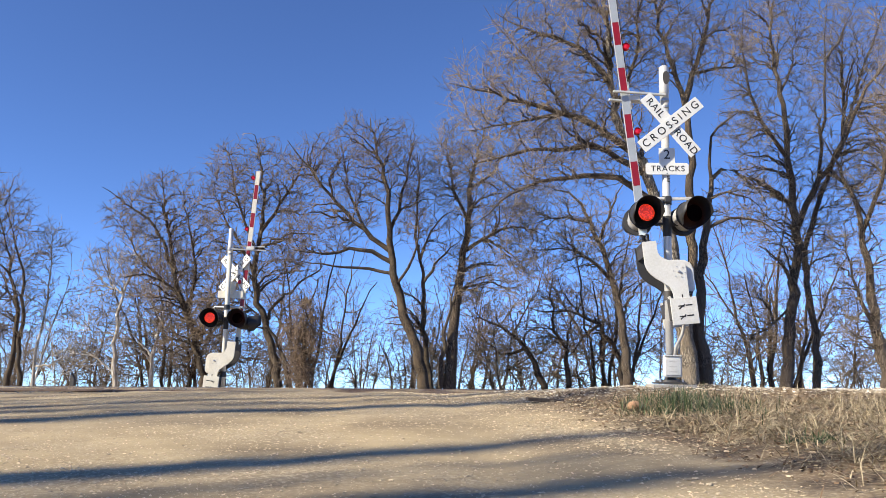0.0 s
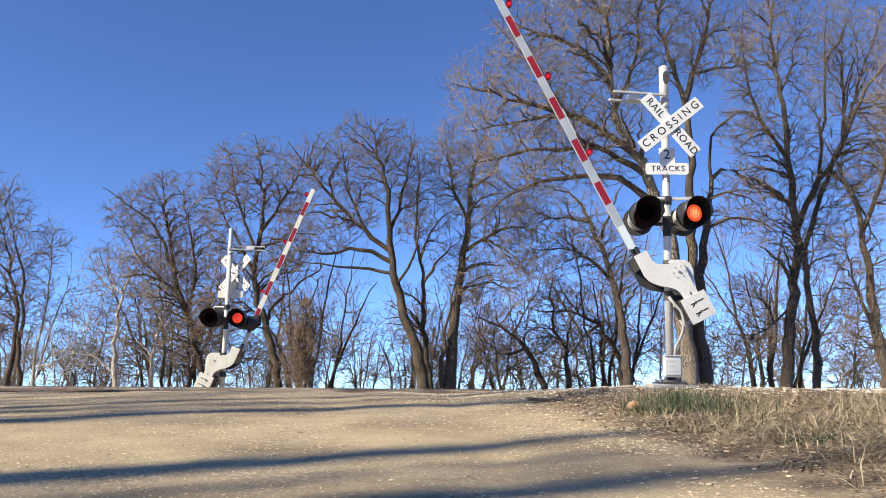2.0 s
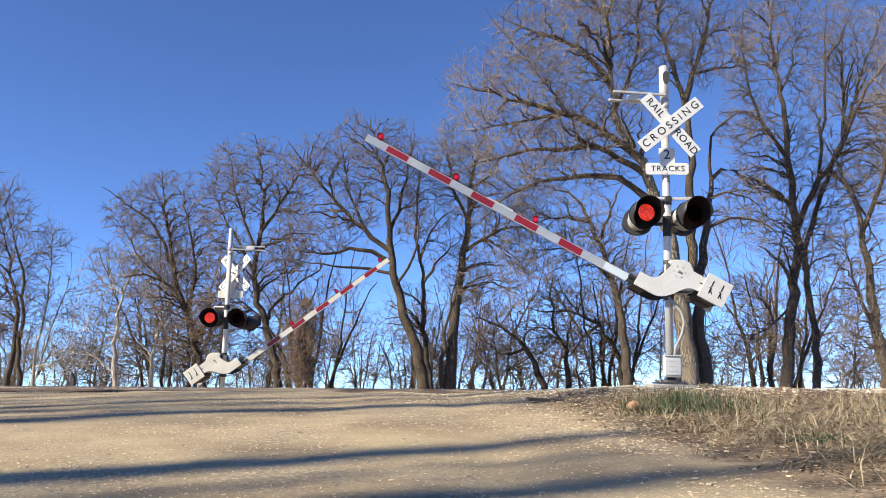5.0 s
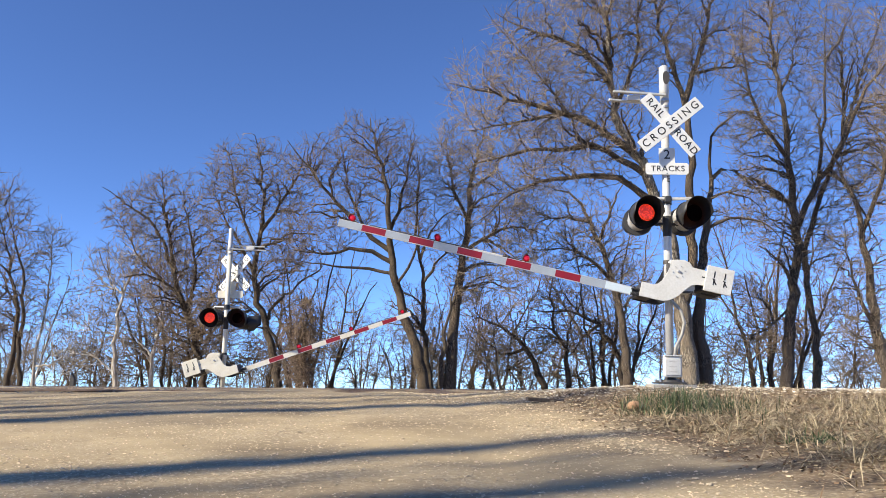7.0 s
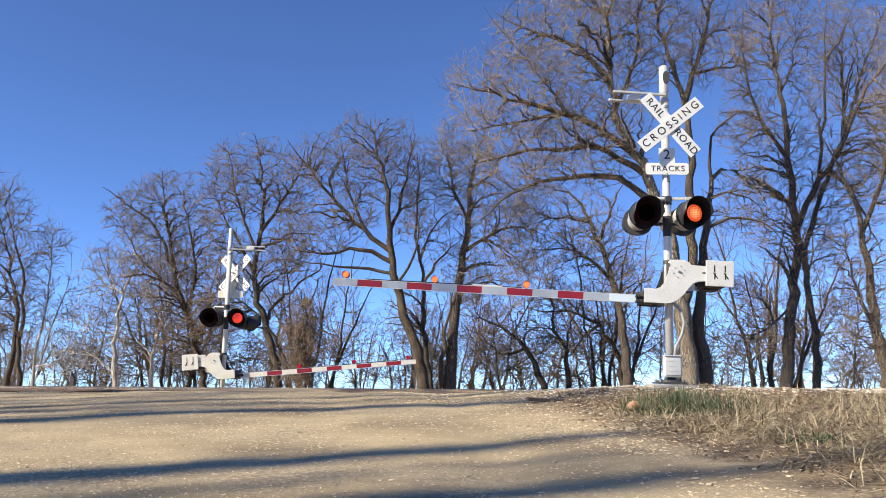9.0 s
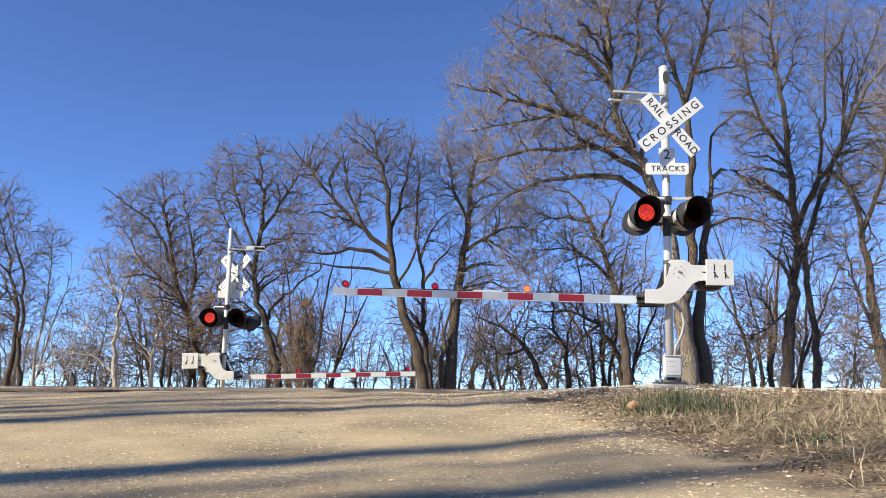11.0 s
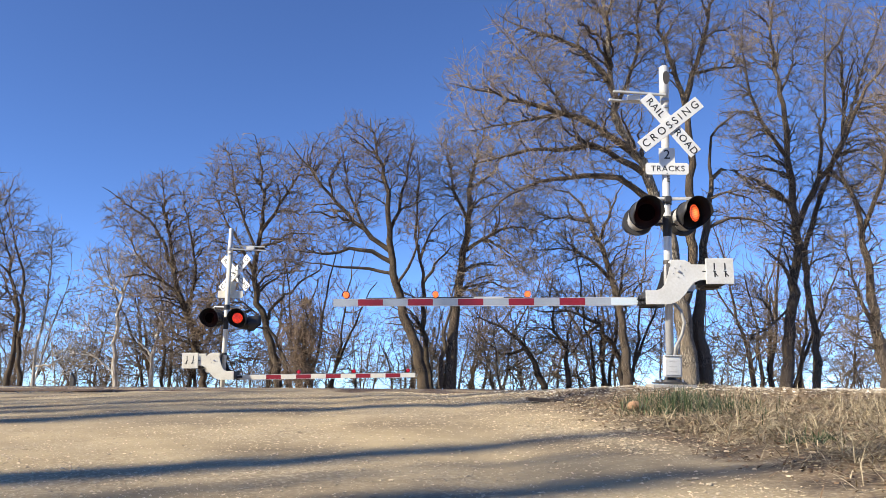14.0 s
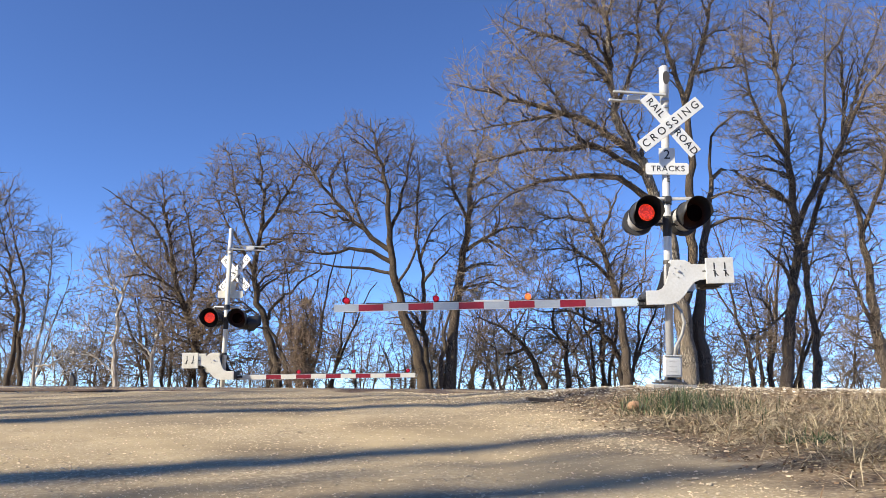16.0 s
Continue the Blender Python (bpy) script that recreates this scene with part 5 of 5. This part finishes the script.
def blades(name, rng, x, y, length, width, flat, mat, label, category, bend=0.5):
    """Grass blades: strips of four pieces that droop; flat is how far they lie over, from 0 to 1."""
    n = len(x)
    size = length * rng.uniform(0.4, 1.2, n)
    a = rng.uniform(0, 6.28, n)
    tilt = np.clip(rng.normal(flat, 0.22, n), 0.02, 1.05) * 1.45
    way = np.stack([np.cos(a) * np.sin(tilt), np.sin(a) * np.sin(tilt), np.cos(tilt)], 1)
    side = np.stack([-np.sin(a), np.cos(a), rng.uniform(-0.3, 0.3, n)], 1)
    p = np.stack([x, y, ground_height(x, y) + 0.004], 1)
    rows = []
    for j in range(5):
        w = (width * rng.uniform(0.6, 1.2, n) * (1 - 0.85 * (j / 4) ** 1.5))[:, None] / 2
        rows.append(np.stack([p - side * w, p + side * w], 1))
        p = p + way * (size / 4)[:, None]
        way = way - np.array([0, 0, 1.0]) * bend * rng.uniform(0.2, 0.6, n)[:, None]
        way /= np.linalg.norm(way, axis=1, keepdims=True)
        p[:, 2] = np.maximum(p[:, 2], ground_height(p[:, 0], p[:, 1]) + 0.012)
    v = np.stack(rows, 1).reshape(n, 10, 3)
    f = np.array([(2 * j, 2 * j + 1, 2 * j + 3, 2 * j + 2) for j in range(4)])[None] + 10 * np.arange(n)[:, None, None]
    ob = array_mesh(name, v.reshape(-1, 3), f.reshape(-1, 4), mat)
    return tagged(ob, label, category, kind="stuff")


rng = np.random.default_rng(5)
patch = lambda x, y, s: 0.5 + 0.5 * np.sin(x * 1.3 * s + 2 * np.sin(y * 0.9 * s)) * np.cos(y * 1.1 * s + x * 0.4)
x, y = scatter(rng, 95000, -6.5, 3, 3.6, 13.5, lambda x, y: np.where(off_road(x, y) < 0.3, 0.25 + 0.75 * patch(x, y, 1.2) ** 2, 0.05))
stones("road_gravel", rng, x, y, 0.008, 0.034, "loose pale limestone chips on the packed road", plain=True)
x, y = scatter(rng, 9000, -14, 12, 14.2, 20, lambda x, y: ((x < -5) | (x > 2.5)) * 1.0)
stones("track_ballast", rng, x, y, 0.03, 0.08, "grey crushed-stone ballast beside the rails", BALLAST, True)
x, y = scatter(rng, 42000, -1.5, 8.5, 4.2, 14.6, lambda x, y: np.clip(1.25 - np.abs(off_road(x, y) - 0.45) / 0.9, 0, 1) * np.where(y > 6.3, 1, 0.1) + np.where((y > 11.2) & (off_road(x, y) > -1.5), 1.0, 0.035))
stones("verge_stones", rng, x, y, 0.010, 0.055, "pale broken limestone heaped along the road edge")
x, y = scatter(rng, 7000, 0.5, 13, 11.4, 14.6, lambda x, y: np.clip((off_road(x, y) - 0.2) / 1.5, 0, 1) * np.clip((y - 11.2) / 1.2, 0.2, 1))
stones("trackside_stones", rng, x, y, 0.02, 0.075, "whitish crushed limestone spread beside the tracks", WHITESTONE, True)
x, y = scatter(rng, 50000, 0.9, 8.5, 4.0, 10.5, lambda x, y: np.clip((off_road(x, y) - 0.5) / 0.9, 0, 1) * (0.12 + 0.88 * patch(x, y, 1.7) ** 1.5))
blades("flattened_straw", rng, x, y, 0.36, 0.008, 0.9, STRAW, "flattened dry straw on the bank", "dry grass")
x, y = scatter(rng, 24000, 2.0, 10, 6.0, 12.2, lambda x, y: np.clip((9.9 - y) / 2.2, 0, 1) * np.clip((x - 2.4) / 1.6, 0.12, 1) * np.clip((off_road(x, y) - 1.3) / 1.2, 0, 1) * (0.15 + 0.85 * patch(x, y, 2.1) ** 2))
blades("standing_straw", rng, x, y, 0.28, 0.007, 0.62, STRAW, "standing tufts of dry straw-coloured grass", "dry grass", 0.5)
x, y = scatter(rng, 15000, 0.4, 8, 4.0, 12.0, lambda x, y: np.clip((off_road(x, y) - 0.3) / 0.9, 0, 1) * (0.25 + 0.75 * patch(y, x, 1.9)))
blades("leaf_litter", rng, x, y, 0.055, 0.03, 1.0, DEADLEAF, "brown dead leaves littering the bank", "leaf litter", 0.2)
x, y = scatter(rng, 420, 3.2, 9, 7.0, 11.5, lambda x, y: 0.4 + 0.6 * patch(x, y, 2.6))
blades("tall_dead_stalks", rng, x, y, 0.5, 0.006, 0.5, STRAW, "long pale dead grass stalks leaning every way", "dry grass", 0.12)
x, y = scatter(rng, 5200, 0.7, 8, 4.0, 11.5, lambda x, y: np.clip((off_road(x, y) - 0.3) / 0.8, 0, 1) * (0.3 + 0.7 * patch(y, x, 1.3)))
blades("dead_sticks", rng, x, y, 0.22, 0.008, 0.92, DEADLEAF, "brown dead weed stems and sticks on the bank", "dead weeds", 0.15)
x, y = rng.normal(2.98, 0.14, 120), rng.normal(6.6, 0.12, 120)
blades("low_green_weeds", rng, x, y, 0.13, 0.012, 0.6, GREEN, "low dark green weeds on the bank", "weeds", 0.4)
x, y = rng.normal(2.85, 0.33, 1000), rng.normal(9.5, 0.45, 1000)
blades("green_grass", rng, x, y, 0.22, 0.010, 0.35, GREEN, "tufts of green grass on the bank", "grass", 0.4)


def trackside_post():
    """A small dark box on a short post beside the tracks."""
    post = thing("trackside_post", pose(-9.2, 20.2, float(ground_height(-9.2, 20.2)) - 0.3), "small dark metal post with a slanted top", "post")
    bm = bmesh.new()
    slab(bm, [(-0.05, 0), (0.05, 0), (0.05, 0.6), (-0.05, 0.76)], -0.06, 0.06, 0.006)
    part("body", bm, DARKIRON, post)
    bm = bmesh.new()
    box(bm, (0.2, 0.16, 0.06), (0, 0, 0.03), bevel=0.006)
    part("foot", bm, STEEL, post)


trackside_post()


def verge_debris():
    """A rotten board on the road's edge and a tan stone in the grass."""
    x, y = 1.38, 11.3
    plank = thing("wooden_plank", pose(x, y, float(ground_height(x, y)), 0, 0, 12), "dark rotten scrap of timber lying on gravel", "plank")
    bm = bmesh.new()
    box(bm, (0.42, 0.11, 0.05), (0, 0, 0.03), (0, 4, 0), 0.008)
    part("board", bm, TIE, plank)
    bm = bmesh.new()
    box(bm, (0.2, 0.08, 0.03), (0.2, -0.09, 0.02), (0, -6, 20), 0.006)
    part("splinter", bm, TIE, plank)
    x, y = 2.3, 9.7
    rock = bmesh.new()
    bmesh.ops.create_icosphere(rock, subdivisions=3, radius=0.09, matrix=Matrix.Diagonal((1.2, 0.8, 0.75, 1)))
    for v in rock.verts:
        v.co *= 1 + 0.22 * noise.noise(v.co * 9) + 0.1 * noise.noise(v.co * 25)
    rock = part("rock", rock, PAVER)
    rock.matrix_basis = pose(x, y, float(ground_height(x, y)) + 0.06, 0, 0, 30)
    tagged(rock, "orange-tan broken rock half hidden in dry grass", "rock")


verge_debris()

# ---- what moves ----
NEAR_ANGLES = [(0, 84.5), (0.8, 84.5), (1.0, 82.2), (1.25, 78), (1.5, 73.1), (2, 63.8), (2.5, 56.6), (3, 50.2), (3.5, 44.4), (4, 38.8), (4.2, 36.8), (5.2, 27.4), (6.3, 18.6),
               (6.5, 17.1), (7, 13.5), (7.5, 10.5), (8, 7.8), (8.5, 5.4), (9, 3.3), (9.2, 2.6), (10.2, 1.9), (11.4, 1.4), (12.5, 0.5), (14.4, -0.5), (16, -1.3)]
FAR_ANGLES = [(0, 85.6), (0.9, 85.4), (1.1, 83), (1.5, 75.5), (2, 68), (2.5, 62), (3, 57), (3.5, 51.5), (4, 46.5), (4.2, 44.5), (5.2, 34.5), (6.3, 25.3), (6.5, 23.6),
              (7, 19), (7.5, 14.8), (8, 10.6), (8.5, 7.6), (9, 5), (9.2, 4.4), (10.2, 2.2), (11.4, 1.4), (12.5, 1.2), (16, 1.1)]
# moments at which the left and right lamps of each pair take turns
CHANGES = [0.17, 0.85, 1.42, 2.1, 2.65, 3.27, 3.88, 4.49, 5.10, 5.71, 6.32, 6.93, 7.56, 8.15, 8.76, 9.37, 9.98, 10.59, 11.2, 11.78, 12.3, 12.97, 13.56, 14.15, 14.75, 15.4]


def blink(face, spells, at):
    """Turn a lamp face towards the road while it is lit and away while it is dark."""
    rows, now = [], 180 if not spells or spells[0][0] > 0 else 0
    rows.append((0, pose(*at, 0, 0, now)))
    for begin, end in spells:
        for t, goal in ((begin, 0), (end, 180)):
            if t <= 0 or t >= 16:
                continue
            start = 180 - goal
            for step in range(4):
                rows.append((t + (step - 1) / 30, pose(*at, 0, 0, start + (goal - start) * step / 3)))
            now = goal
    rows.append((16, pose(*at, 0, 0, now)))
    walk(face, rows)


def motions():
    left = [(a, b) for a, b in zip([0] + CHANGES[1::2], CHANGES[0::2] + [16.1])]
    right = list(zip(CHANGES[0::2], CHANGES[1::2]))
    for (swing, front, back, lamps), angles, lean in ((NEAR, NEAR_ANGLES, 0.95), (FAR, FAR_ANGLES, -0.4)):
        at = swing.location.copy()
        walk(swing, [(t, pose(*at, 0, a - lean, 0)) for t, a in angles])
    seat = (0, -0.165, 0)
    blink(NEAR[1][0][1], left, seat)
    blink(NEAR[1][1][1], [s for s in right if s[0] < 3 or s[0] > 8.5], seat)
    blink(NEAR[2][0][1], left, seat)
    blink(NEAR[2][1][1], right, seat)
    blink(FAR[2][1][1], left, seat)
    blink(FAR[2][0][1], right, seat)
    blink(FAR[1][0][1], left, seat)
    blink(FAR[1][1][1], right, seat)
    for k, lens in enumerate(NEAR[3]):
        blink(lens, [(7.2, 16.1)] if k == 2 else [s for s in right if s[0] > 7], (0, 0, 0))
    for lens in FAR[3]:
        blink(lens, [(0, 16.1)], (0, 0, 0))


motions()
